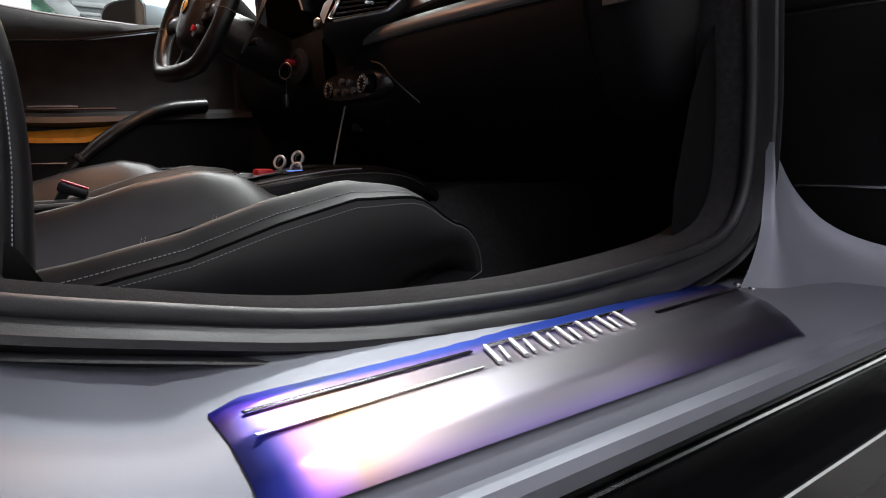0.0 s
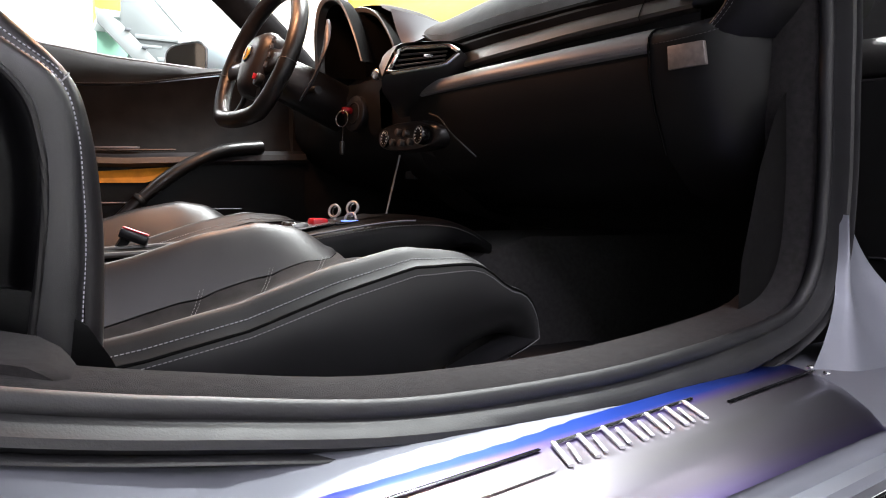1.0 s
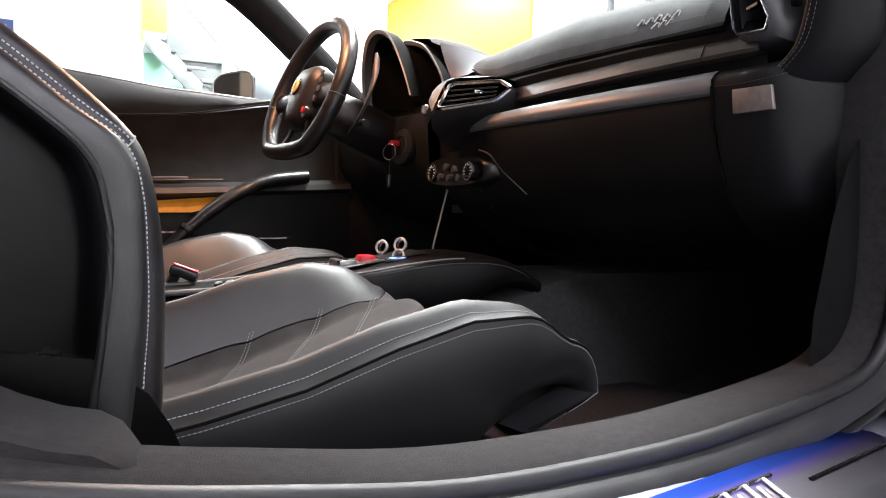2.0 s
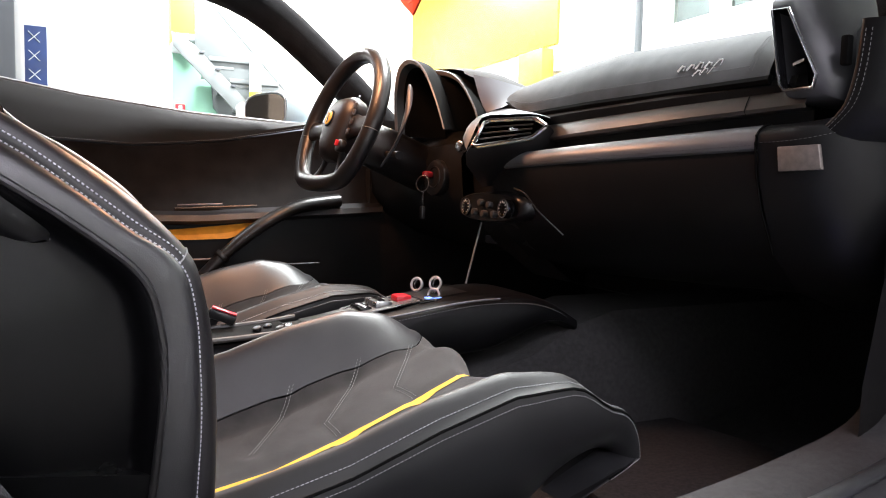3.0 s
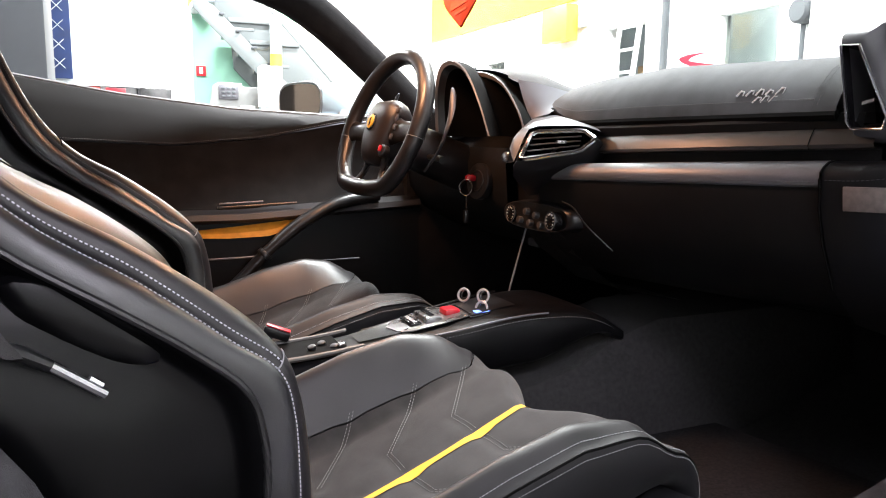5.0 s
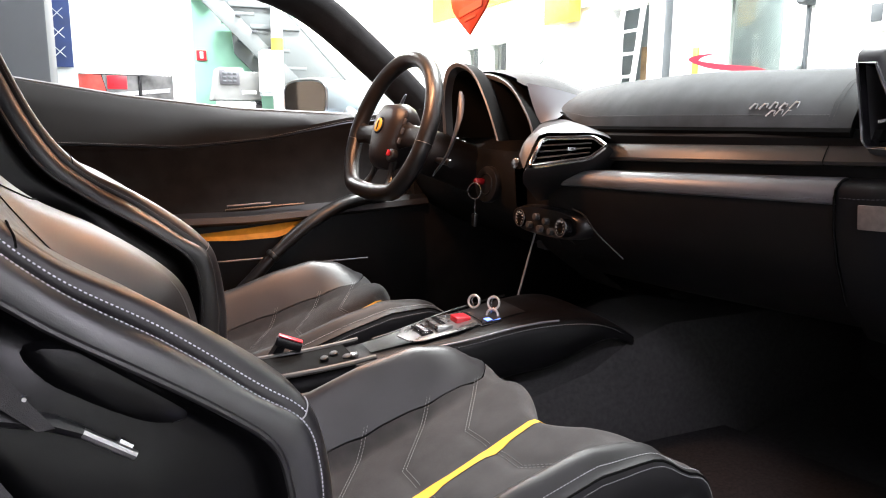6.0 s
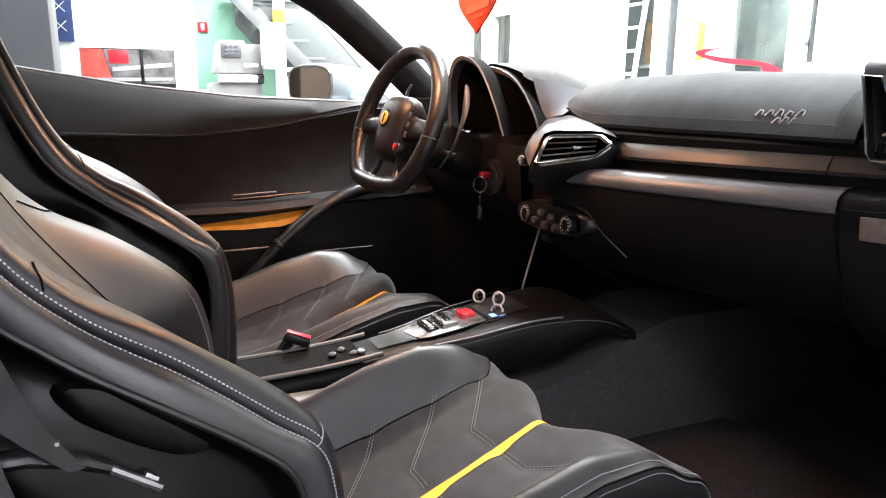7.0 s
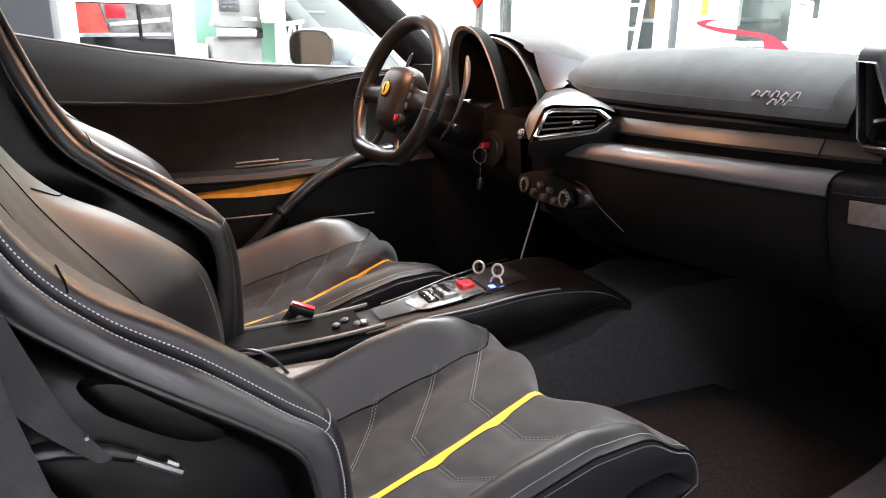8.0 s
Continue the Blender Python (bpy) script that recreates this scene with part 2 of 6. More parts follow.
def box(x0, x1, y0, y1, z0, z1, bevel=0.0, bm=None, m=None, segs=2):
    b = bmesh.new()
    bmesh.ops.create_cube(b, size=1)
    for v in b.verts:
        v.co = Vector(((x0 + x1) / 2 + v.co.x * (x1 - x0), (y0 + y1) / 2 + v.co.y * (y1 - y0), (z0 + z1) / 2 + v.co.z * (z1 - z0)))
    if bevel:
        bmesh.ops.bevel(b, geom=b.edges[:], offset=bevel, segments=segs, profile=0.5, affect="EDGES")
    if m is not None:
        b.transform(m)
    if bm is None:
        return b
    me = bpy.data.meshes.new("tmp")
    b.to_mesh(me)
    b.free()
    bm.from_mesh(me)
    bpy.data.meshes.remove(me)
    return bm


def prism(poly, shift, bevel=0.0):
    """A plate: a polygon pushed along shift."""
    b = bmesh.new()
    lo = [b.verts.new(p) for p in poly]
    hi = [b.verts.new(Vector(p) + Vector(shift)) for p in poly]
    b.faces.new(lo)
    b.faces.new(hi)
    n = len(poly)
    for i in range(n):
        b.faces.new((lo[i], lo[(i + 1) % n], hi[(i + 1) % n], hi[i]))
    bmesh.ops.recalc_face_normals(b, faces=b.faces)
    if bevel:
        bmesh.ops.bevel(b, geom=b.edges[:], offset=bevel, segments=2, profile=0.5, affect="EDGES")
    return b


def disc(centre, normal, radius, depth, sides=24, bevel=0.0):
    b = bmesh.new()
    bmesh.ops.create_cone(b, cap_ends=True, segments=sides, radius1=radius, radius2=radius, depth=depth)
    if bevel:
        bmesh.ops.bevel(b, geom=[e for e in b.edges if abs(e.verts[0].co.z - e.verts[1].co.z) < 1e-6], offset=bevel, segments=2, profile=0.5, affect="EDGES")
    b.transform(Matrix.Translation(centre) @ Vector(normal).to_track_quat("Z", "Y").to_matrix().to_4x4())
    return b


def ring(centre, normal, radius, thick, sides=28, squash=1.0):
    m = Matrix.Translation(centre) @ Vector(normal).to_track_quat("Z", "Y").to_matrix().to_4x4()
    pts = [m @ Vector((radius * math.cos(a), radius * squash * math.sin(a), 0)) for a in (2 * math.pi * k / sides for k in range(sides))]
    return tube(pts, thick, 8, closed=True, up=normal)


def patch(rows, n=12, m=12):
    """A smooth skin through a coarse net of points."""
    wide = [spline(r, m) for r in rows]
    return grid(list(zip(*[spline([r[j] for r in wide], n) for j in range(m)])))


def funnel(front, back):
    """An open-fronted cup between two rings."""
    b = grid([front, back], closed_v=True)
    b.verts.ensure_lookup_table()
    b.faces.new([b.verts[len(front) + k] for k in range(len(back))])
    return b


def stitches(lines, length=0.0035, gap=0.0025, r=0.0006):
    """Short threads end to end along lines of points."""
    bm = bmesh.new()
    for pts in lines:
        pts = [Vector(p) for p in pts]
        d = [0.0]
        for a, b in zip(pts, pts[1:]):
            d.append(d[-1] + (b - a).length)
        s = 0.0
        while s + length < d[-1]:
            ends = []
            for q in (s, s + length):
                i = max(k for k in range(len(d) - 1) if d[k] <= q)
                f = (q - d[i]) / max(1e-9, d[i + 1] - d[i])
                ends.append(pts[i].lerp(pts[i + 1], f))
            tube(ends, r, 4, bm=bm)
            s += length + gap
    return bm


def smooth(x, a, b):
    f = min(1.0, max(0.0, (x - a) / (b - a)))
    return f * f * (3 - 2 * f)


def lerp(x, xs, ys):
    return float(np.interp(x, xs, ys))


# ---- the workshop ----
WALL_Y, WALL_X, BACK_X, BACK_Y, HIGH = 9.5, 4.0, -5.0, -5.0, 4.0
whole("floor", box(BACK_X, WALL_X, BACK_Y, WALL_Y, -0.1, 0.0), CONCRETE, "grey concrete workshop floor", "floor", kind="structure")
whole("ceiling", box(BACK_X, WALL_X, BACK_Y, WALL_Y, HIGH, HIGH + 0.1), WHITE, "white workshop ceiling", "ceiling", kind="structure")
whole("wall_north", box(BACK_X, WALL_X, WALL_Y, WALL_Y + 0.15, 0, HIGH), WHITE, "bright white painted workshop wall", "wall", kind="structure")
OPENINGS = ((7.05, 7.62, 0.9, 1.85), (7.85, 8.35, 0.9, 1.85), (4.34, 4.95, 0.0, 1.93), (2.80, 3.48, 0.9, 1.88), (2.55, 3.13, 2.12, 2.9), (3.19, 3.78, 2.12, 2.9))


def wall_with_holes(x0, x1, y0, y1, z0, z1, holes):
    """A wall built of upright strips that stop at the openings."""
    cuts = sorted({y0, y1, *[h[0] for h in holes], *[h[1] for h in holes]})
    bm = bmesh.new()
    for a, b in zip(cuts, cuts[1:]):
        levels = [z0]
        for h in sorted(holes, key=lambda h: h[2]):
            if h[0] <= a + 1e-6 and h[1] >= b - 1e-6:
                levels += [h[2], h[3]]
        levels.append(z1)
        for lo, hi in zip(levels[::2], levels[1::2]):
            if hi - lo > 1e-4:
                box(x0, x1, a, b, lo, hi, bm=bm)
    return bm


whole("wall_east", wall_with_holes(WALL_X, WALL_X + 0.15, BACK_Y, WALL_Y + 0.15, 0, HIGH, OPENINGS), WHITE, "bright white workshop wall with openings", "wall", kind="structure")
whole("wall_beyond", box(WALL_X + 1.2, WALL_X + 1.3, BACK_Y, WALL_Y, 0, HIGH), STEEL, "grey wall of the room beyond the openings", "wall", kind="structure")
whole("partition_wall", box(BACK_X, 1.35, 7.2, 7.35, 0, HIGH), WHITE, "bright white painted partition wall", "wall", kind="structure")
whole("mint_wall_panel", box(0.225, 1.34, 7.17, 7.197, 0, 2.2), MINT, "pale mint green painted wall area under the stairs", "wall", kind="structure")
# Both walls are out of view: white bounces light in, grey holds it back.
whole("wall_south", box(BACK_X, WALL_X, BACK_Y - 0.15, BACK_Y, 0, HIGH), WHITE, "unseen white wall bouncing light into the cabin", "wall", kind="structure")
whole("wall_west", box(BACK_X - 0.15, BACK_X, BACK_Y - 0.15, WALL_Y + 0.15, 0, HIGH), DIM, "unseen wall, grey to dim the light from behind", "wall", kind="structure")

# ---- the sill and the door opening ----
SEAL = spline([(x, -0.83 + 0.128 * x, z) for x, z in ((-0.76, 0.49), (-0.61, 0.44), (-0.476, 0.403), (-0.362, 0.379), (-0.2, 0.353), (0.006, 0.345), (0.15, 0.350), (0.26, 0.359), (0.345, 0.370),
                                                   (0.395, 0.387), (0.427, 0.419), (0.442, 0.462), (0.446, 0.53), (0.444, 0.585), (0.436, 0.665), (0.427, 0.76), (0.40, 0.87), (0.33, 1.0))], 96)


def band(offsets, taper=False):
    """A skin that follows the opening's edge: offsets are (outwards in y, away from the opening)."""
    rows = []
    for i, p in enumerate(SEAL):
        t = (SEAL[min(i + 1, len(SEAL) - 1)] - SEAL[max(i - 1, 0)]).normalized()
        away = Vector((t.z, 0, -t.x)).normalized()
        g = lerp(p.x, (-0.5, -0.2, 0.05, 0.2, 0.43), (0.34, 0.40, 0.62, 0.68, 0.28)) if taper else 1.0
        rows.append([p + Vector((0, -o, 0)) + away * (d * g if d > 0 else d) for o, d in offsets])
    return grid(rows)


opening = thing("door_opening", (0, -0.8, 0.3), "dark leather-trimmed door opening with a rubber seal", "door opening", kind="structure")
part("weather_seal", tube(SEAL, 0.009, 10, up=(0, 1, 0)), RUBBER, opening, "black rubber door seal")
part("trim_roll", band([(-0.012, 0.002), (-0.006, -0.004), (0.006, 0.010), (0.018, 0.016), (0.028, 0.030), (0.030, 0.045), (0.022, 0.060), (0.032, 0.063), (0.034, 0.068), (0.026, 0.074), (0.0, 0.13)], True), RUBBER, opening, "soft black trim below the seal")
part("carpet_strip", band([(-0.006, 0.004), (-0.02, -0.006), (-0.055, -0.010), (-0.085, -0.006), (-0.098, 0.012), (-0.105, 0.05), (-0.11, 0.14), (-0.11, 0.24)]), CARPET, opening, "charcoal carpet inside the opening")
kick_x = lambda z: lerp(z, (0.1, 0.44, 0.50, 0.56, 0.63, 0.72, 0.9), (0.33, 0.340, 0.356, 0.371, 0.40, 0.465, 0.56))
part("kick_panel", grid([[(kick_x(z) + (1.06 - kick_x(z)) * f, -0.735 + 0.128 * (kick_x(z) - 0.34 + 0.6 * f), z) for z in (0.1, 0.2, 0.3, 0.37, 0.44, 0.5, 0.56, 0.63, 0.72, 0.8, 0.9)] for f in (0, 0.03, 0.1, 0.3, 0.6, 1.0)]), SHADED_CARPET, opening, "charcoal carpet side of the footwell")

sill = thing("door_sill", (0, -0.95, 0.0), "silver painted door sill of the car", "door sill")


SKEW = 0.13  # the sill runs with the car


def sill_row(x):
    up = 0.35 * max(0, -0.36 - x) ** 1.2
    lift = lerp(x, (-0.6, -0.45, -0.2, 0.1), (0.045, 0.036, 0.018, 0.0))
    return [(x, w + SKEW * x, z + up + lift * smooth(w, -0.885, -0.84)) for w, z in ((-0.74, 0.300), (-0.80, 0.316), (-0.845, 0.322), (-0.90, 0.324), (-0.945, 0.321), (-0.98, 0.311), (-1.0, 0.301), (-1.012, 0.294), (-1.016, 0.288),
                                                   (-1.032, 0.288), (-1.038, 0.282), (-1.032, 0.266), (-1.0, 0.258))]


part("sill_panel", grid([sill_row(x) for x in np.linspace(-1.3, 0.75, 60)]), SILVER, sill)
part("side_skirt", grid([[(x, y + SKEW * x, z) for y, z in ((-0.99, 0.262), (-0.968, 0.242), (-0.972, 0.21), (-1.0, 0.195), (-1.03, 0.189), (-1.055, 0.185), (-1.06, 0.14), (-0.95, 0.12))] for x in np.linspace(-1.3, 0.9, 12)]), GLOSS, sill, "glossy black side skirt")
part("skirt_edge", tube([(x, -0.976 + SKEW * x, 0.212) for x in (-1.3, 0.0, 0.9)], 0.003, 6), CHROME, sill, "bright edge of the skirt")
part("skirt_lip", tube([(x, -1.056 + SKEW * x, 0.188) for x in (-1.3, 0.0, 0.9)], 0.003, 6), CHROME, sill, "bright lower edge of the skirt")

hinge = thing("hinge_pillar", (0.5, -0.9, 0.25), "silver painted front door pillar", "door pillar", kind="structure")

# ---- cabin shell ----
shell = thing("cabin_shell", (0, 0, 0.1), "black carpeted cabin floor, firewall and roof lining", "cabin", kind="structure")
part("under_tray", box(-1.0, 1.1, -0.93, 0.95, 0.08, 0.11), PLASTIC, shell)
part("cabin_floor", grid([[(x, y, 0.17 + 0.02 * math.cos(8 * y) + 0.25 * max(0, x - 0.62)) for y in np.linspace(-0.76, 0.74, 16)] for x in np.linspace(-0.75, 1.05, 20)]), LIT_CARPET, shell, "charcoal carpet")
part("floor_mat", prism([(0.18, -0.60, 0.196), (0.20, -0.17, 0.196), (0.58, -0.15, 0.196), (0.66, -0.58, 0.196)], (0, 0, 0.012), 0.004), MATTING, shell, "black floor mat with a raised edge")
part("tunnel", loft([[(x, -0.17, 0.15), (x, -0.15, 0.24 + a), (x, -0.11, 0.30 + a), (x, 0.11, 0.30 + a), (x, 0.15, 0.24 + a), (x, 0.17, 0.15)] for x, a in ((-0.75, 0.03), (-0.2, 0.02), (0.15, 0.02), (0.27, 0.05), (0.36, 0.10), (0.46, 0.13), (0.6, 0.13), (1.05, 0.13))]), LIT_CARPET, shell, "carpeted centre tunnel")
part("firewall", box(1.0, 1.05, -0.76, 0.76, 0.1, 0.9), LIT_CARPET, shell)
part("footwell_side", box(0.22, 1.05, 0.72, 0.78, 0.1, 0.87), DOORSUEDE, shell)
part("cabin_side", box(-0.98, 0.3, 0.78, 0.88, 0.1, 0.45), CARPET, shell)
part("rear_bulkhead", box(-0.98, -0.93, -0.76, 0.76, 0.1, 1.05), CARPET, shell)
part("roof_lining", grid([[(x, y, 1.235 - 0.03 * (y / 0.7) ** 2 - 0.05 * max(0, (x + 0.3)) ** 2) for y in np.linspace(-0.66, 0.70, 9)] for x in np.linspace(-1.0, 0.05, 7)]), SUEDE, shell, "dark suede roof lining")
APIL = spline([(-0.42, 0.66, 1.23), (-0.11, 0.74, 1.165), (0.14, 0.80, 1.0), (0.35, 0.86, 0.83)], 16)
part("a_pillar", tube(APIL, 0.052, 12, flat=0.8, up=(0, 1, 0)), PILLAR, shell, "black suede windscreen pillar")


# ---- seats ----
YAW = 7.0  # the car stands a little turned


def make_seat(y0, near=1.0):
    seat = thing("bucket_seat", (0, y0, 0.17), "black leather bucket seat with suede centre and yellow stripe", "car seat", "seats of the car")
    seat.rotation_euler.z = radians(YAW)
    BX, BZ = (-0.52, -0.40, -0.30, -0.20, -0.077, 0.013, 0.06, 0.12), (0.295, 0.298, 0.310, 0.338, 0.378, 0.410, 0.415, 0.415)
    HX, HB = (-0.52, -0.40, -0.30, -0.20, -0.10, -0.04, 0.03, 0.10), (0.08, 0.098, 0.108, 0.112, 0.098, 0.067, 0.026, 0.015)
    SX, SV = (-0.52, -0.30, -0.17, -0.10, -0.03, 0.03, 0.10), (0.15, 0.176, 0.186, 0.192, 0.206, 0.228, 0.234)
    IX, IV = (-0.52, -0.30, -0.10, -0.02, 0.012, 0.035, 0.06, 0.10), (0.15, 0.167, 0.163, 0.163, 0.172, 0.20, 0.236, 0.243)

    def front(v):
        a = abs(v)
        return 0.028 + 0.046 * smooth(a, 0.01, 0.12) - 0.012 * smooth(a, 0.2, 0.26) + 0.038 * smooth(-v, 0.06, 0.19)

    CHEV = (((-0.09, 0.008), (-0.091, 0.065), (-0.052, 0.112), (0.0, 0.175)), ((-0.206, 0.012), (-0.203, 0.06), (-0.1, 0.168)), ((-0.309, 0.065), (-0.213, 0.17)))
    creases = [(a, b) for c in CHEV for a, b in zip(c, c[1:])]

    def dent(x, a):
        """How far the quilting pulls the suede in beside a seam."""
        d = 1.0
        for (x0, v0), (x1, v1) in creases:
            f = min(1, max(0, ((x - x0) * (x1 - x0) + (a - v0) * (v1 - v0)) / ((x1 - x0) ** 2 + (v1 - v0) ** 2)))
            d = min(d, math.hypot(x - x0 - f * (x1 - x0), a - v0 - f * (v1 - v0)))
        return 0.0045 * math.exp(-(d / 0.014) ** 2) + 0.003 * math.exp(-(a / 0.016) ** 2)

    def top(x, v):
        a = abs(v)
        z = lerp(x, BX, BZ) - 0.012 * (1 - smooth(a, 0.0, 0.12)) * smooth(x, -0.02, 0.05)
        if a < 0.2:
            z -= dent(x, a)
        if v < 0:
            z -= 0.045 * smooth(x, -0.02, 0.10) * smooth(a, 0.05, 0.20)
            return z + lerp(x, HX, HB) * near * (smooth(a, 0.10, 0.222) - 0.30 * smooth(a, 0.205, 0.246))
        z -= 0.022 * smooth(a, 0.11, 0.20) * smooth(x, -0.04, 0.04)
        return z + lerp(x, HX, HB) * (smooth(a, 0.14, 0.230) - 0.36 * smooth(a, 0.212, 0.266))

    def skin(u, v):
        """u 0 to 1 runs from the back of the cushion to the lower front."""
        xf = front(v)
        if u < 0.78:
            x = -0.52 + (xf - 0.045 + 0.52) * u / 0.78
            return Vector((x, y0 + v, top(x, v)))
        q = (u - 0.78) / 0.22
        zt = top(xf - 0.045, v)
        if q < 0.6:
            a = q / 0.6 * math.pi / 2
            return Vector((xf - 0.045 + 0.045 * math.sin(a), y0 + v, zt - 0.07 * (1 - math.cos(a))))
        f = (q - 0.6) / 0.4
        return Vector((xf - 0.11 * f, y0 + v, zt - 0.07 - 0.035 * f))

    rim_v = lambda s: 0.238 if s < 0 else 0.246
    us = [k / 44 for k in range(45)]
    edge = lambda u, s=1: lerp(skin(u, 0.17).x, IX, IV) if s > 0 else lerp(skin(u, 0.17).x, SX, SV)
    part("cushion_insert", grid([[skin(u, edge(u, w) * w) for w in np.linspace(-1, 1, 57)] for u in np.linspace(0, 1, 100)]), SUEDE, seat, "dark grey suede centre panel")
    for s in (-1, 1):
        # The near bolster takes the shaded leather, the inboard one the plain leather.
        part("cushion_bolster", grid([[skin(u, s * (edge(u, s) + 0.0015 + (rim_v(s) - edge(u, s)) * w)) + Vector((0, 0, 0.003 * math.sin(min(1, w * 5) * math.pi / 2))) for w in np.linspace(0, 1, 14)] for u in us]), LEATHER if s > 0 else SHADED_CUSHIONHIDE, seat)
        part("seam_groove", tube([skin(u, s * (rim_v(s) + 0.001)) + Vector((0, 0, 0.0006)) for u in us[:43]], 0.0018, 6), VOID, seat)

        def side(u, w):
            p = skin(u, s * (rim_v(s) + 0.002))
            low = 0.25 + 0.08 * smooth(p.x, -0.12, 0.09)
            return Vector((p.x - 0.02 * w * smooth(p.x, -0.1, 0.1), p.y + s * (0.004 * math.sin(w * math.pi) - 0.055 * w * w), p.z + (min(low, p.z) - p.z) * w))
        part("cushion_side", grid([[side(u, w) for w in np.linspace(0, 1, 10)] for u in us]), SHADED_FLANKHIDE, seat)
        part("side_stitching", stitches([[skin(u, s * (rim_v(s) - 0.008)) + Vector((0, 0, 0.0034)) for u in us[:43]], [side(u, 0.05) + Vector((0, s * 0.0012, 0.0010)) for u in us[:43]]], 0.0032, 0.0018, 0.0005), THREAD, seat, "pale contrast stitching")["kind"] = "stuff"
    on = lambda x, v, lift=0.001: Vector((x, y0 + v, top(x, v) + lift))
    wide = lambda x: 0.0065 + 0.004 * math.exp(-((x + 0.089) / 0.02) ** 2) + 0.004 * math.exp(-((x + 0.203) / 0.02) ** 2)
    mid = lambda x: -0.004 + 0.03 * min(0, x)
    part("stripe", grid([[skin(u, mid(skin(u, 0).x) + wide(skin(u, 0).x) * w) + Vector((0, 0, 0.0016)) for w in (-1, -0.5, 0, 0.5, 1)] for u in us[:38]]), YELLOW, seat, "yellow suede stripe")
    chevrons = [[(x, s * (v + 0.004)) for x, v in c] for s in (-1, 1) for c in CHEV]
    lines = []
    for path in chevrons:
        for d in (0, 0.006):
            pts = []
            for a, b in zip(path, path[1:]):
                for f in np.linspace(0, 1, 8):
                    pts.append(on(a[0] + (b[0] - a[0]) * f + d, a[1] + (b[1] - a[1]) * f))
            lines.append(pts)
    tagged(part("panel_stitching", stitches(lines, r=0.0005), THREAD_DARK, seat, "grey chevron stitching"), kind="stuff")
    part("seat_base", box(-0.52, 0.0, y0 - 0.20, y0 + 0.20, 0.185, 0.27, 0.02), PLASTIC, seat)
    for s in (-1, 1):
        part("seat_rail", box(-0.46, 0.08, y0 + s * 0.19 - 0.018, y0 + s * 0.19 + 0.018, 0.17, 0.20, 0.004), BRIGHT, seat)

    # backrest, height by height: middle of the panel C, crest of the bolster K, its seam G and the lower piping P
    C = ((-0.50, 0.33), (-0.525, 0.45), (-0.545, 0.52), (-0.56, 0.57), (-0.575, 0.61), (-0.61, 0.66), (-0.66, 0.73), (-0.695, 0.79), (-0.73, 0.86), (-0.775, 0.96), (-0.82, 1.10))
    K = ((-0.440, 0.245, 0.33), (-0.437, 0.25, 0.45), (-0.440, 0.25, 0.52), (-0.449, 0.25, 0.575), (-0.465, 0.25, 0.614), (-0.505, 0.25, 0.655), (-0.575, 0.242, 0.706), (-0.648, 0.225, 0.750), (-0.70, 0.21, 0.815), (-0.745, 0.185, 0.92), (-0.80, 0.14, 1.08))
    G = ((-0.462, 0.272, 0.33), (-0.457, 0.278, 0.45), (-0.459, 0.282, 0.52), (-0.463, 0.285, 0.565), (-0.474, 0.284, 0.603), (-0.510, 0.275, 0.629), (-0.575, 0.262, 0.681), (-0.645, 0.245, 0.728), (-0.697, 0.235, 0.785), (-0.75, 0.205, 0.90), (-0.805, 0.155, 1.07))
    P = ((-0.51, 0.282, 0.33), (-0.495, 0.288, 0.45), (-0.490, 0.293, 0.52), (-0.493, 0.295, 0.56), (-0.504, 0.296, 0.592), (-0.535, 0.294, 0.622), (-0.595, 0.287, 0.665), (-0.66, 0.264, 0.708), (-0.72, 0.25, 0.765), (-0.775, 0.22, 0.885), (-0.83, 0.165, 1.06))
    N = 61
    curve_c = spline([(x, 0, z) for x, z in C], N)
    curve_k, curve_g, curve_p = spline(K, N), spline(G, N), spline(P, N)
    rows = range(N)
    bump = lambda p: Vector((noise.noise(p * 14), 0, noise.noise(p * 14 + Vector((3, 7, 1))))) * 0.0016
    turned = lambda p, s: Vector((p.x, y0 + s * p.y, p.z))

    def inner(i, w):
        """w -1 to 1 runs across the hollow from crest to crest."""
        c, k = curve_c[i], curve_k[i]
        a = abs(w)
        f = 0.93 * smooth(a, 0.42, 0.93) + 0.07 * smooth(a, 0.9, 1.0)
        p = c.lerp(k, f)
        return Vector((p.x, y0 + k.y * w, p.z)) + bump(Vector((p.x, w * 0.2, p.z)))

    def outward(i, s):
        """Away from the bolster's roll, between its crest and its piping."""
        k, p = turned(curve_k[i], s), turned(curve_p[i], s)
        t = turned(curve_g[min(i + 1, N - 1)], s) - turned(curve_g[max(i - 1, 0)], s)
        n = (p - k).cross(t).normalized()
        return n if n.y * s > 0 else -n

    def roll(i, s, w):
        """w 0 to 1 from the crest to the seam, 1 to 2 on to the piping."""
        k, g, p = (turned(c[i], s) for c in (curve_k, curve_g, curve_p))
        n = outward(i, s)
        if w <= 1:
            return k.lerp(g, w) + n * (0.0065 * math.sin(math.pi * w) - 0.0035 * smooth(w, 0.86, 1.0))
        w -= 1
        q = g.lerp(p, w) + n * (0.011 * math.sin(math.pi * w) ** 0.8 - 0.0035 * (1 - smooth(w, 0.0, 0.09)))
        return q + n * 0.0012 * noise.noise(q * 22)

    part("back_insert", grid([[inner(i, 0.50 * w) for w in np.linspace(-1, 1, 15)] for i in rows]), LEATHER, seat, "smooth black leather backrest panel")
    for s in (-1, 1):
        part("back_seam", tube([inner(i, s * 0.505) + Vector((0.0003, 0, 0.0003)) for i in rows], 0.0008, 6), VOID, seat)
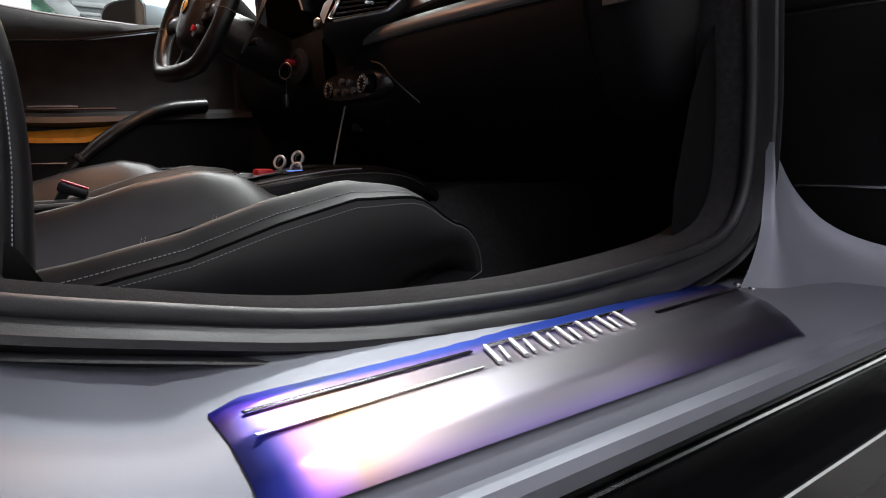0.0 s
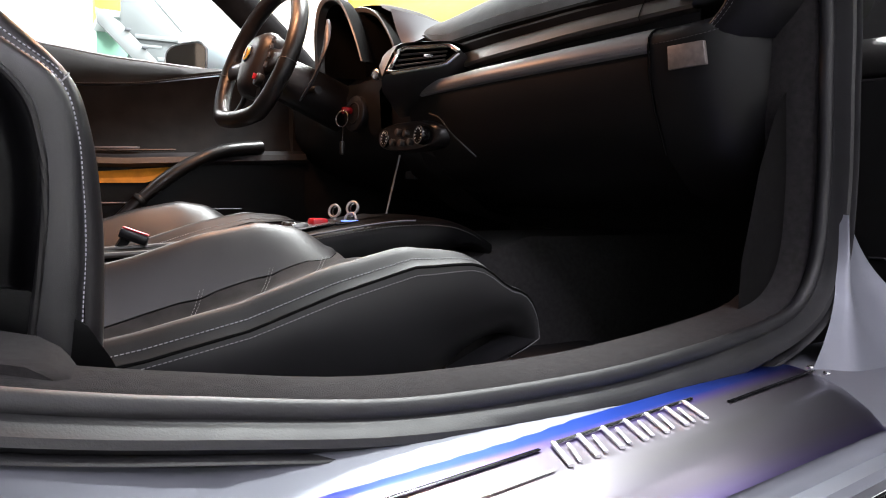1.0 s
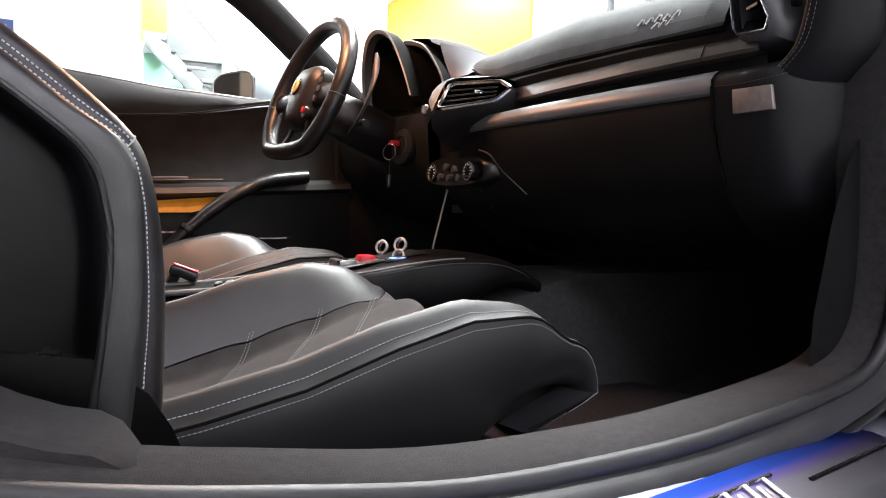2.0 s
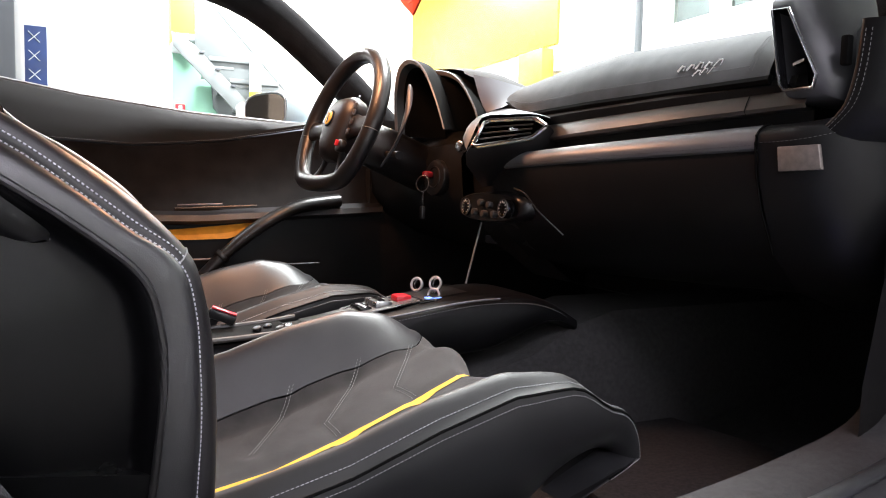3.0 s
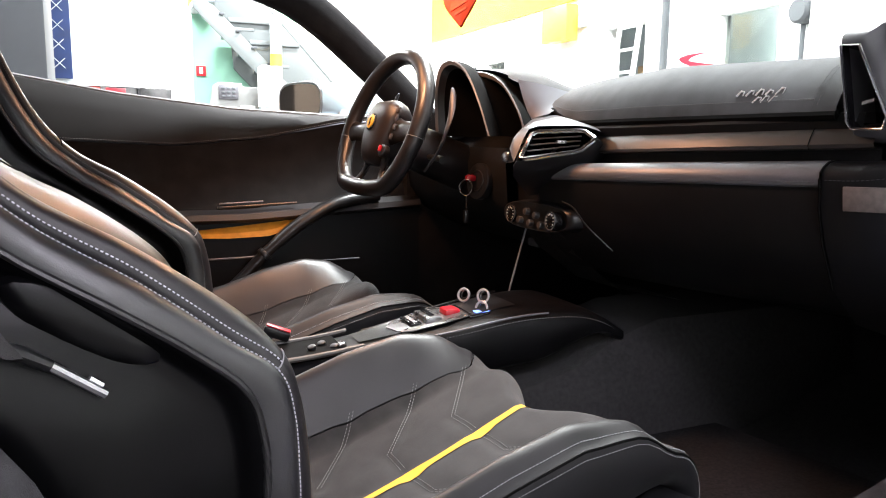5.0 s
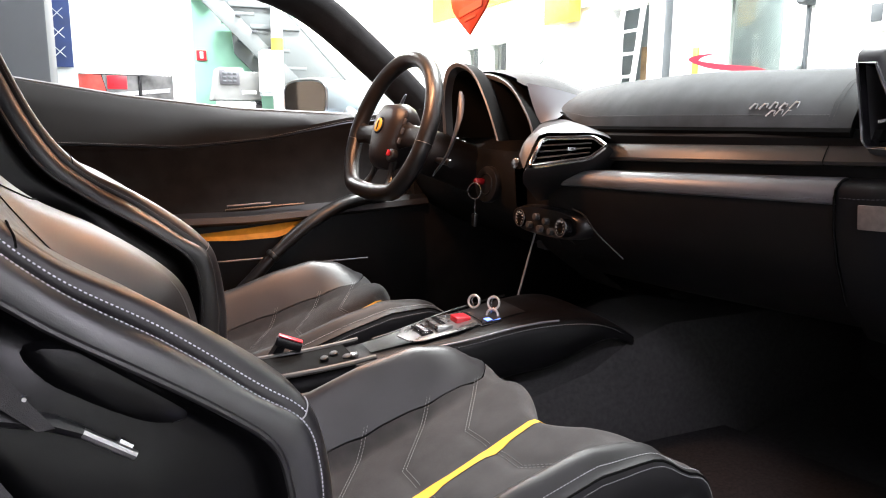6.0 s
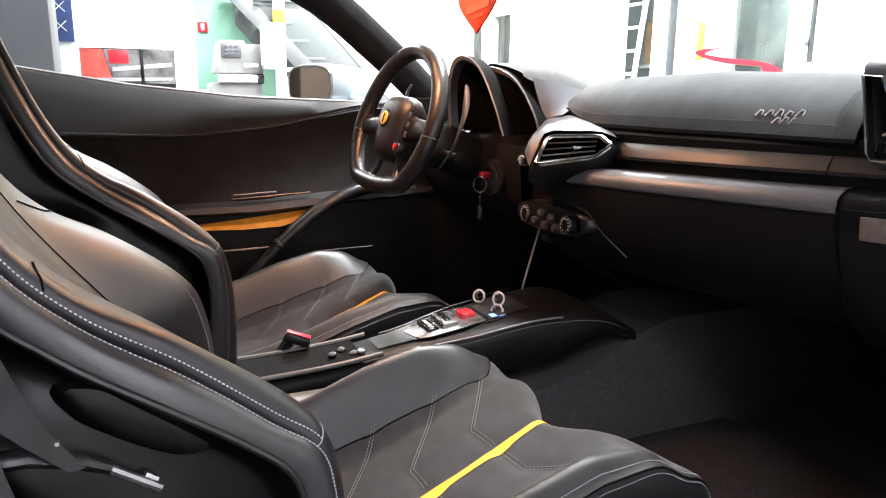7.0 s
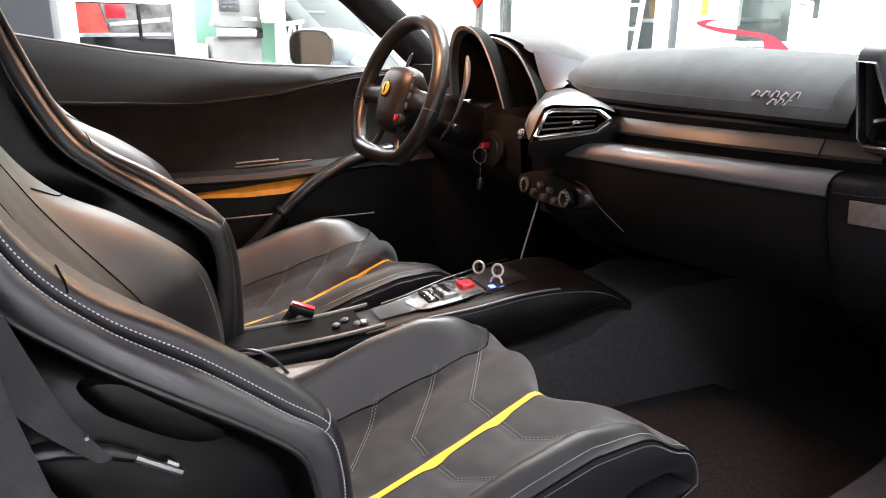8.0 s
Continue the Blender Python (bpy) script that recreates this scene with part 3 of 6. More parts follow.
        bolster = part("back_bolster", grid([[inner(i, s * w) for w in np.linspace(0.505, 0.995, 16)] + [roll(i, s, w) for w in np.linspace(0, 1, 12)] for i in rows]), LEATHER, seat)
        flank = part("back_flank", grid([[roll(i, s, 1 + w) for w in (0, 0.04, 0.08, 0.14, 0.22, 0.32, 0.44, 0.56, 0.68, 0.8, 0.9, 0.96, 1.0)] for i in rows]), SHADED_FLANKHIDE, seat)
        part("seam_groove", tube([roll(i, s, 1.0) + outward(i, s) * 0.0012 for i in rows], 0.0013, 6), VOID, seat)
        part("flank_piping", tube([roll(i, s, 1.985) + outward(i, s) * 0.001 for i in rows], 0.0032, 8), GRIP, seat)
        # cross seams on the bolster
        q = 44 if s < 0 else 41
        line = [inner(q, s * w) + Vector((0.0006, 0, 0.001)) for w in np.linspace(0.97 if s < 0 else 0.62, 0.99, 8)] + [roll(q, s, w) + outward(q, s) * 0.0006 for w in (0.15, 0.4, 0.7)]
        part("cross_seam", tube(spline(line, 30), 0.0009, 6), VOID, bolster)
        part("cross_seam", tube([roll(24, s, w) + outward(24, s) * 0.0006 for w in np.linspace(0.25, 0.98, 8)], 0.0007, 6), THREAD, bolster)
        part("face_seam", tube([inner(i, s * 0.86) + Vector((0.0006, 0, 0.0008)) for i in range(25, 7, -1)], 0.0007, 6), THREAD_DARK, bolster)
        upper = [roll(i, s, 0.78) + outward(i, s) * 0.0006 for i in range(24, N)]
        lower = [roll(i, s, 1.15) + outward(i, s) * 0.0006 for i in rows]
        tagged(part("back_stitching", stitches([upper, lower], 0.0022, 0.0017, 0.0006), THREAD_PALE if y0 < 0 else THREAD_BLACK, flank, "pale contrast stitching"), kind="stuff")

        def shell_side(i, w):
            p = turned(curve_p[i], s)
            low = 1 - smooth(i, 44, 54)
            rear = Vector((curve_c[i].x - 0.12, p.y + s * 0.004, p.z - 0.03))
            q = p.lerp(rear, w)
            return q - Vector((0, s * (0.016 * smooth(w, 0.0, 0.12) - 0.010 * math.sin(math.pi * smooth(w, 0.25, 1.0))) * low, 0))
        part("back_shell_side", grid([[shell_side(i, w) for w in (0, 0.03, 0.06, 0.09, 0.12, 0.2, 0.3, 0.45, 0.6, 0.8, 1.0)] for i in rows]), SHELL, seat, "glossy black shell of the backrest")
    part("back_shell", grid([[Vector((curve_c[i].x - 0.12 - 0.03 * (1 - w * w), y0 + (curve_p[i].y + 0.004) * w, curve_p[i].z - 0.03)) for w in np.linspace(-1, 1, 9)] for i in rows]), PLASTIC, seat)
    return seat


passenger_seat = make_seat(-0.36, 0.89)
driver_seat = make_seat(0.36, 0.86)
driver_seat.location.z += 0.018

# ---- dashboard ----
dash = thing("dashboard", (0.4, -0.2, 0.6), "black leather dashboard with a suede top pad", "dashboard")
SWEEP = ((-0.10, 0.0, 0.2, 0.4, 0.565, 0.62), (0.298, 0.298, 0.302, 0.320, 0.346, 0.356))
sweep = lambda y: lerp(-y, *SWEEP)  # the dashboard's front, from the middle to the passenger's end


def pad_row(y):
    lip = lerp(-y, (-0.088, -0.05, 0.0, 0.565), (0.862, 0.842, 0.829, 0.832))
    x = lerp(-y, (-0.088, -0.05, 0.0, 0.2, 0.565), (0.300, 0.308, 0.310, 0.312, 0.350))
    topz = lerp(-y, (-0.088, -0.07, -0.03, 0.03, 0.2, 0.565), (0.895, 0.906, 0.914, 0.920, 0.927, 0.915))
    g = 0.3 + 0.7 * smooth(-y, -0.088, 0.0)
    lean = lambda r: [(px, py + 0.75 * smooth(y, -0.12, 0.088) * min(0.15, max(0, px - x - 0.01)), pz) for px, py, pz in r]
    return lean([(x + 0.05, y, lip - 0.006), (x + 0.01, y, lip - 0.004), (x - 0.002, y, lip + 0.004), (x, y, lip + 0.012 * g), (x + 0.012, y, lip + (topz - lip) * 0.45),
            (x + 0.035, y, lip + (topz - lip) * 0.75), (x + 0.075, y, topz), (x + 0.16, y, topz + 0.008 * g), (x + 0.35, y, topz - 0.01), (x + 0.5, y, topz - 0.03), (x + 0.75, y, topz - 0.05)])


part("pad_piping", tube([Vector(pad_row(y)[2]) + Vector((0.004, 0, -0.006)) for y in np.linspace(0.088, -0.565, 30)], 0.0075, 8), VOID, dash, "rolled leather edge of the pad")
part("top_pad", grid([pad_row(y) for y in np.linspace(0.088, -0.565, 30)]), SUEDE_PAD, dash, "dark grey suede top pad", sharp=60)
part("strip_flange", grid([[(sweep(y) + d, y, z + 0.012 * (-y)) for d, z in ((0.03, 0.828), (0.012, 0.826), (0.006, 0.815), (0.011, 0.800))] for y in np.linspace(0.02, -0.60, 20)]), DASHEND, dash, "black leather flange under the pad")
part("trim_strip", grid([[(sweep(y) + d, y, z + g * (-y)) for d, z, g in ((0.030, 0.803, 0.026), (0.014, 0.801, 0.026), (0.008, 0.795, 0.027), (0.002, 0.783, 0.03), (-0.002, 0.772, 0.033), (0.001, 0.767, 0.033), (0.02, 0.764, 0.033))] for y in np.linspace(0.0, -0.62, 20)]), WARMED_STRIPHIDE, dash, "smooth black leather strip")
part("strip_shadow_gap", grid([[(sweep(y) + d, y, z + g * (-y)) for d, z, g in ((0.018, 0.768, 0.033), (0.017, 0.755, 0.036), (0.018, 0.742, 0.041))] for y in np.linspace(0.02, -0.62, 20)]), DASHEND, dash)
LEDGE = ((-0.10, 0.0, 0.2, 0.4, 0.565, 0.62), (0.236, 0.240, 0.262, 0.297, 0.330, 0.340))
ledge_x = lambda y: lerp(-y, *LEDGE)
part("dash_ledge", grid([[(ledge_x(y) + d, y, z + g * (-y)) for d, z, g in ((0.07, 0.7455, 0.041), (0.026, 0.7455, 0.041), (0.016, 0.744, 0.041), (0.0095, 0.7405, 0.040), (0.0045, 0.735, 0.038), (0.0012, 0.729, 0.034), (0.0, 0.723, 0.031), (0.002, 0.717, 0.031), (0.008, 0.714, 0.031))] for y in np.linspace(0.04, -0.563, 28)]), LIT_LEDGEHIDE, dash, "rounded leather ledge over the glovebox")
part("glovebox", grid([[(ledge_x(y) + d, y, z + 0.031 * (-y)) for d, z in ((0.008, 0.715), (0.007, 0.69), (0.018, 0.64), (0.048, 0.58), (0.105, 0.53), (0.21, 0.50), (0.42, 0.49))] for y in np.linspace(0.03, -0.563, 20)]), SHADED_GLOVEHIDE, dash, "black leather glovebox lid")
part("dash_end", grid([[(x + 0.026 * k + 0.10 * k ** 4, -0.5665 - 0.15 * k, z + 0.04 * k ** 3) for x, z in ((0.368, 0.768), (0.356, 0.7675), (0.346, 0.765), (0.337, 0.759), (0.332, 0.752), (0.331, 0.742), (0.335, 0.70), (0.35, 0.65), (0.38, 0.58), (0.43, 0.53), (0.52, 0.5))] for k in np.linspace(0, 1, 14)]), ENDHIDE, dash, "leather end of the dashboard")
seam_y = ((0.745, -0.630), (0.766, -0.657), (0.789, -0.677), (0.829, -0.688), (0.877, -0.693))
part("end_shoulder", patch([[(0.46, -0.60, z), (0.385, y + 0.022, z), (0.362, y + 0.006, z), (0.358, y - 0.004, z), (0.372, y - 0.035, z - 0.003), (0.42, y - 0.075, z - 0.006), (0.52, y - 0.10, z - 0.01)] for z, y in seam_y + ((0.888, -0.694),)], 24, 24), ENDHIDE, dash, "leather shoulder at the end of the dashboard", sharp=70)
tagged(part("shoulder_stitching", stitches([spline([(0.3565 + d * 0.3, y - d, z) for z, y in seam_y], 24) for d in (0.004, 0.011)], r=0.0005), THREAD_DARK, dash, "grey double stitching on the shoulder"), kind="stuff")
part("shoulder_slot", box(0.352, 0.364, -0.678, -0.667, 0.834, 0.872, 0.003), VOID, dash, "dark slot in the shoulder")
part("label_plate", box(0.322, 0.345, 0.150, 0.196, 0.549, 0.567, 0.003), SATIN, dash, "small grey plate under the dashboard")
part("end_seam", tube([(x, -0.5648, z) for x, z in ((0.356, 0.768), (0.345, 0.766), (0.336, 0.760), (0.330, 0.752), (0.329, 0.742), (0.333, 0.70), (0.347, 0.65), (0.376, 0.585))], 0.0016, 6), VOID, dash, "dark joint beside the glovebox")
part("name_plate", prism([(0.3335, -0.597, 0.735), (0.3445, -0.651, 0.7365), (0.3475, -0.655, 0.704), (0.3365, -0.598, 0.702)], (0.006, 0, 0), 0.001), PLATE, dash, "small engraved metal plate")
# Unseen boxes added inside the dashboard to stop light leaking through.
part("dash_light_block", box(0.35, 1.0, -0.02, 0.72, 0.60, 0.815), PLASTIC, dash)
part("dash_light_block", box(0.45, 1.0, -0.60, -0.022, 0.56, 0.80), PLASTIC, dash)
pad_pt = lambda y, k, f: Vector(pad_row(y)[k]).lerp(Vector(pad_row(y)[k + 1]), f)
tagged(part("pad_stitching", stitches([[pad_pt(y, 3, 0.35) + Vector((-0.001, 0, 0.0005)) for y in np.linspace(0.07, -0.535, 40)]] + [[pad_pt(y, k, f) + Vector((-0.001, 0, 0.001)) for k in (3, 4, 5, 6) for f in (0.0, 0.33, 0.66)] for y in (-0.530, -0.537)], r=0.0005), THREAD_BLACK, dash, "dark grey stitching on the pad"), kind="stuff")
tagged(part("ledge_stitching", stitches([[(ledge_x(y) - 0.0006, y, 0.7215 + 0.031 * (-y)) for y in np.linspace(0.02, -0.56, 20)], [(0.3302 + 0.026 * k + 0.10 * k ** 4, -0.5665 - 0.15 * k, 0.742 + 0.04 * k ** 3) for k in np.linspace(0.03, 0.85, 10)]], r=0.0004), THREAD_BLACK, dash, "dark stitching under the ledge"), kind="stuff")
part("strip_seam", tube([(sweep(-0.534) + d, -0.534, z + 0.03 * 0.534) for d, z in ((0.013, 0.802), (0.007, 0.795), (0.001, 0.783), (-0.003, 0.772), (0.0, 0.767))], 0.0008, 6), VOID, dash)

# right-hand air vent
vent = thing("side_vent", (0.36, -0.6, 0.81), "tall black air vent with a bright metal frame", "air vent")
VO = [Vector((0.341 - 0.12 * (y + 0.6), y, z)) for y, z in ((-0.572, 0.921), (-0.597, 0.919), (-0.641, 0.826), (-0.636, 0.810), (-0.596, 0.811), (-0.590, 0.82))]
part("vent_frame", tube(VO, 0.0022, 8, closed=True, up=(1, 0, 0)), CHROME, vent, "bright frame")
cen = sum(VO, Vector()) / 6
part("vent_funnel", funnel([p for p in VO], [cen + (p - cen) * 0.86 + Vector((0.05, 0, 0)) for p in VO]), GLOSS, vent, "dark funnel")
part("vent_housing", loft([[cen + (p - cen) * a + Vector((x, d, 0)) for p in VO] for a, x, d in ((1.03, 0.002, 0), (1.18, 0.006, -0.003), (1.42, 0.03, -0.012), (1.52, 0.07, -0.018), (1.5, 0.16, -0.022))], caps=False), VENTBODY, vent)
part("vent_tab", prism([(0.345, -0.605, 0.842), (0.345, -0.622, 0.846), (0.345, -0.622, 0.850), (0.345, -0.605, 0.846)], (0.01, 0, 0)), CHROME, vent)

# centre vent
cvent = thing("centre_vent", (0.25, -0.06, 0.75), "black slatted air vent in a satin metal frame", "air vent")
A, B, C, D, E_ = Vector((0.168, -0.022, 0.753)), Vector((0.203, -0.012, 0.808)), Vector((0.276, -0.080, 0.812)), Vector((0.285, -0.108, 0.796)), Vector((0.262, -0.090, 0.772))
rim = [A, B, C, D, E_]
mid = sum(rim, Vector()) / 5
part("vent_frame", tube([p for a, b in zip(rim, rim[1:] + rim[:1]) for p in (a.lerp(b, 0.1), a.lerp(b, 0.5), a.lerp(b, 0.9))], 0.0045, 8, closed=True), CHROME, cvent, "satin metal frame")
nrm = (B - A).cross(D - A).normalized()
if nrm.x > 0:
    nrm = -nrm
part("vent_funnel", funnel([p for p in rim], [mid + (p - mid) * 0.8 - nrm * 0.05 for p in rim]), GLOSS, cvent)
for k in range(4):
    f = (k + 0.7) / 4.6
    a, b = A.lerp(B, f), E_.lerp(C, f)
    part("slat", tube([a + (b - a) * 0.04 - nrm * 0.006, a + (b - a) * 0.96 - nrm * 0.006], 0.0042, 6, flat=0.4), SLAT, cvent)
part("vent_housing", loft([[mid + (p - mid) * a - nrm * d - Vector((0, 0, e)) for p in rim] for a, d, e in ((1.06, 0.0, 0), (1.16, 0.006, 0.004), (1.22, 0.03, 0.010), (1.1, 0.12, 0.012))], caps=False), PLASTIC, cvent)
part("vent_trim", patch([[A + Vector((-0.006, 0.010, -0.004)), A.lerp(B, 0.5) + Vector((-0.006, 0.006, 0.006)), B + Vector((-0.002, 0.002, 0.009)), B.lerp(C, 0.5) + Vector((0, 0, 0.010)), C + Vector((0.0, 0.0, 0.008)), D + Vector((0.01, 0.0, 0.014))],
                        [(0.166, 0.008, 0.765), (0.178, 0.016, 0.795), (0.212, 0.03, 0.822), (0.25, 0.03, 0.832), (0.295, 0.0, 0.834), (0.32, -0.05, 0.824)],
                        [(0.172, 0.025, 0.775), (0.19, 0.037, 0.80), (0.232, 0.070, 0.822), (0.266, 0.092, 0.838), (0.298, 0.062, 0.846), (0.335, -0.02, 0.826)]]), VENTTRIM, cvent, "satin grey trim around the vent", sharp=70)
part("vent_tab", box(-0.010, 0.010, -0.003, 0.003, -0.003, 0.003, 0.001, m=Matrix.Translation(mid + nrm * 0.002)), CHROME, cvent)
whole("trim_knob", disc((0.172, 0.030, 0.757), (-1, -0.3, 0.2), 0.011, 0.018, 18, 0.003), CHROME, "small chrome knob beside the centre vent", "knob")

# instrument hoods
bin_ = thing("instrument_binnacle", (0.25, 0.22, 0.75), "black instrument binnacle with two hooded dials", "instrument panel")


def hood(arch, x0, slope, name, depths, edge):
    """A visor over an arch of (y, z) points."""
    pts = spline([(0, y, z) for y, z in arch], 25)
    cy = sum(p.y for p in pts) / 25
    zb = min(p.z for p in pts)
    rows, inner = [], []
    for d, g in depths:
        rows.append([(x0 + d + slope * (0.97 - p.z), cy + (p.y - cy) * g + 0.25 * d, zb + (p.z - zb) * (0.5 + 0.5 * g)) for p in pts])
    for d, g in ((0.0, 1.0), (-0.003, 0.985), (0.002, edge), (0.018, edge - 0.05), (0.05, edge - 0.09), (0.12, edge - 0.22)):
        inner.append([(x0 + d + slope * (0.97 - p.z), cy + (p.y - cy) * g, zb + (p.z - zb) * (0.15 + 0.85 * g)) for p in pts])
    part(name, grid(rows), VOID, bin_, "black instrument hood")
    part("hood_rim", grid(inner[:3]), HOODRIM, bin_, "satin rim of the hood")
    part("hood_lip", grid(inner[2:4]), PLASTIC, bin_, "black lip of the hood")
    part("hood_lining", grid(inner[3:]), VOID, bin_)


hood(((0.41, 0.80), (0.405, 0.89), (0.385, 0.94), (0.355, 0.967), (0.304, 0.974), (0.246, 0.958), (0.203, 0.925), (0.158, 0.863), (0.125, 0.80)), 0.165, 0.08, "dial_hood", ((0.0, 1.0), (0.015, 0.985), (0.035, 0.95)), 0.925)
hood(((0.34, 0.945), (0.30, 0.949), (0.245, 0.945), (0.178, 0.926), (0.129, 0.895), (0.080, 0.843), (0.062, 0.80)), 0.222, 0.05, "screen_hood", ((0.0, 1.0), (0.015, 0.98), (0.04, 0.88)), 0.90)
part("dial_face", box(0.33, 0.345, 0.14, 0.47, 0.72, 0.912, 0.004), GLOSS, bin_)
part("hood_flank", patch([[(0.262, 0.099, 0.836), (0.252, 0.115, 0.88), (0.246, 0.130, 0.922)], [(0.272, 0.083, 0.842), (0.285, 0.095, 0.875), (0.295, 0.112, 0.912)], [(0.285, 0.064, 0.847), (0.325, 0.075, 0.87), (0.352, 0.088, 0.896)]]), FLANK, bin_, "blue-grey side panel")
part("binnacle_cover", patch([[(0.234, 0.150, 0.926), (0.248, 0.129, 0.915), (0.30, 0.110, 0.902), (0.342, 0.091, 0.891), (0.38, 0.07, 0.893)],
                              [(0.238, 0.165, 0.934), (0.262, 0.165, 0.938), (0.33, 0.150, 0.928), (0.385, 0.125, 0.905), (0.42, 0.10, 0.90)],
                              [(0.238, 0.25, 0.950), (0.285, 0.275, 0.957), (0.37, 0.255, 0.948), (0.43, 0.200, 0.914), (0.46, 0.16, 0.905)],
                              [(0.235, 0.34, 0.952), (0.32, 0.36, 0.952), (0.45, 0.34, 0.93), (0.55, 0.28, 0.905), (0.6, 0.2, 0.895)],
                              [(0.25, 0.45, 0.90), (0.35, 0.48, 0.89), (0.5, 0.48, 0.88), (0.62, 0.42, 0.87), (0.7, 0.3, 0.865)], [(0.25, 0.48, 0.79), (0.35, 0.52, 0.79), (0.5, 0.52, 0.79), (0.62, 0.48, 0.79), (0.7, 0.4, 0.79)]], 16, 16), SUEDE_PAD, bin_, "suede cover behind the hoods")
part("driver_dash", grid([[(x, y, z) for x, z in ((1.04, 0.80), (0.8, 0.84), (0.5, 0.865), (0.36, 0.84), (0.30, 0.80), (0.24, 0.775), (0.222, 0.74), (0.228, 0.66), (0.27, 0.60), (0.38, 0.54), (0.55, 0.50), (0.8, 0.48))] for y in np.linspace(0.73, 0.13, 10)]), DASHEND, dash, "leather dashboard behind the wheel")
part("centre_panel", grid([[(x, y, z) for x, z in ((0.32, 0.82), (0.25, 0.77), (0.258, 0.66), (0.27, 0.61), (0.31, 0.56), (0.42, 0.48), (0.6, 0.44))] for y in np.linspace(0.135, -0.02, 8)]), PLASTIC, dash, "black centre panel above the tunnel")
part("knee_edge", tube(spline([(0.236, -0.075, 0.675), (0.243, -0.105, 0.665), (0.252, -0.135, 0.635), (0.285, -0.175, 0.590)], 14), 0.0016, 8), GRIP, dash, "edge of the knee panel")
rnd = random.Random(4)
badge = lambda y, z: Vector((0.3385 + 0.10 * (-y - 0.398) * 1.4 + (z - 0.86) * 0.35, y, z))
for count, ya, za, step in ((5, -0.396, 0.8625, 0.0165), (6, -0.428, 0.8515, 0.0138)):
    for k in range(count):
        y = ya - step * k
        h = 0.0085 + 0.003 * rnd.random()
        lean = 0.0065 + 0.002 * rnd.random()
        part("badge_stroke", tube([badge(y, za), badge(y - lean, za + h)], [0.0017, 0.0011], 6), EMBLEM, dash, "bright metal stroke of the badge")
        link = [badge(y - lean * 0.8, za + h * 0.8), badge(y - lean - 0.005, za + h * (0.6 + 0.3 * rnd.random())), badge(y - lean - 0.004, za + h * 0.3 * rnd.random())]
        part("badge_stroke", tube(spline(link, 7), 0.0011, 6), EMBLEM, dash, "bright metal stroke of the badge")

# ignition key
ign = thing("ignition_lock", (0.22, 0.24, 0.69), "round ignition lock with a red key inserted", "ignition lock")
part("lock_collar", disc((0.214, 0.235, 0.697), (-1, -0.15, 0.1), 0.042, 0.02, 24, 0.004), PLASTIC, ign)
part("lock_ring", ring((0.204, 0.233, 0.698), (-1, -0.15, 0.1), 0.024, 0.002), DARKMETAL, ign)
key = thing("car_key", (0.19, 0.24, 0.7), "red car key with ring and chain", "key")
part("key_fob", box(0.178, 0.204, 0.232, 0.248, 0.696, 0.713, 0.006), KEYRED, key, "red key head")
part("key_ring", ring((0.176, 0.232, 0.684), (-0.9, -0.5, 0.1), 0.018, 0.0016), CHROME, key, "steel ring")
part("key_chain", tube([(0.178, 0.232, 0.668 - 0.004 * k) for k in range(10)], [0.0022 if k % 2 else 0.001 for k in range(10)], 6), CHROME, key, "thin steel chain")
part("key_tag", box(0.172, 0.182, 0.226, 0.240, 0.602, 0.632, 0.003), PLASTIC, key, "black tag")
whole("charging_cable", tube(spline([(0.262, 0.104, 0.60), (0.257, 0.118, 0.55), (0.250, 0.138, 0.48), (0.245, 0.155, 0.42)], 12), 0.0022, 6), THREAD, "thin pale cable hanging below the climate panel", "cable")

# climate panel
hvac = thing("climate_panel", (0.25, 0.03, 0.6), "black climate control panel with two chrome dials", "control panel")
part("panel_body", loft([[(x + 0.012 * (1 - math.cos(a)), 0.028 + 0.118 * math.copysign(abs(math.cos(a)) ** 0.75, math.cos(a)) * g, 0.636 + 0.031 * math.copysign(abs(math.sin(a)) ** 0.75, math.sin(a)) * g) for a in np.linspace(0, 2 * math.pi, 40, endpoint=False)] for x, g in ((0.226, 0.80), (0.224, 0.90), (0.228, 0.97), (0.24, 1.02), (0.27, 1.04), (0.31, 1.0))]), PLASTIC, hvac)
for y in (0.109, -0.051):
    knob = part("dial", disc((0.235, y, 0.634), (-1, 0, 0.1), 0.019, 0.02, 24, 0.003), GLOSS, hvac)
    part("dial_ring", ring((0.225, y, 0.635), (-1, 0, 0.1), 0.0180, 0.0011), SATIN, knob, "chrome ring")
    for k in range(12):
        a = 2 * math.pi * k / 12
        part("dial_tick", box(-0.0006, 0.0006, -0.0007, 0.0007, -0.0018, 0.0018, m=Matrix.Translation((0.2245, y + 0.0135 * math.sin(a), 0.635 + 0.0135 * math.cos(a))) @ Matrix.Rotation(-a, 4, "X")), WHITE, knob)
for y, z in ((0.072, 0.625), (0.045, 0.645), (0.03, 0.622), (0.008, 0.64), (-0.012, 0.622)):
    part("button", disc((0.228, y, z), (-1, 0, 0.1), 0.0075, 0.012, 16, 0.002), SLAT, hvac)

# steering wheel
WC = Vector((0.019, 0.362, 0.817))
TIP = radians(20)
WM = Matrix.Translation(WC) @ Matrix.Rotation(radians(YAW), 4, "Z") @ Matrix(((math.sin(TIP), 0, -math.cos(TIP)), (0, 1, 0), (math.cos(TIP), 0, math.sin(TIP)))).to_4x4()
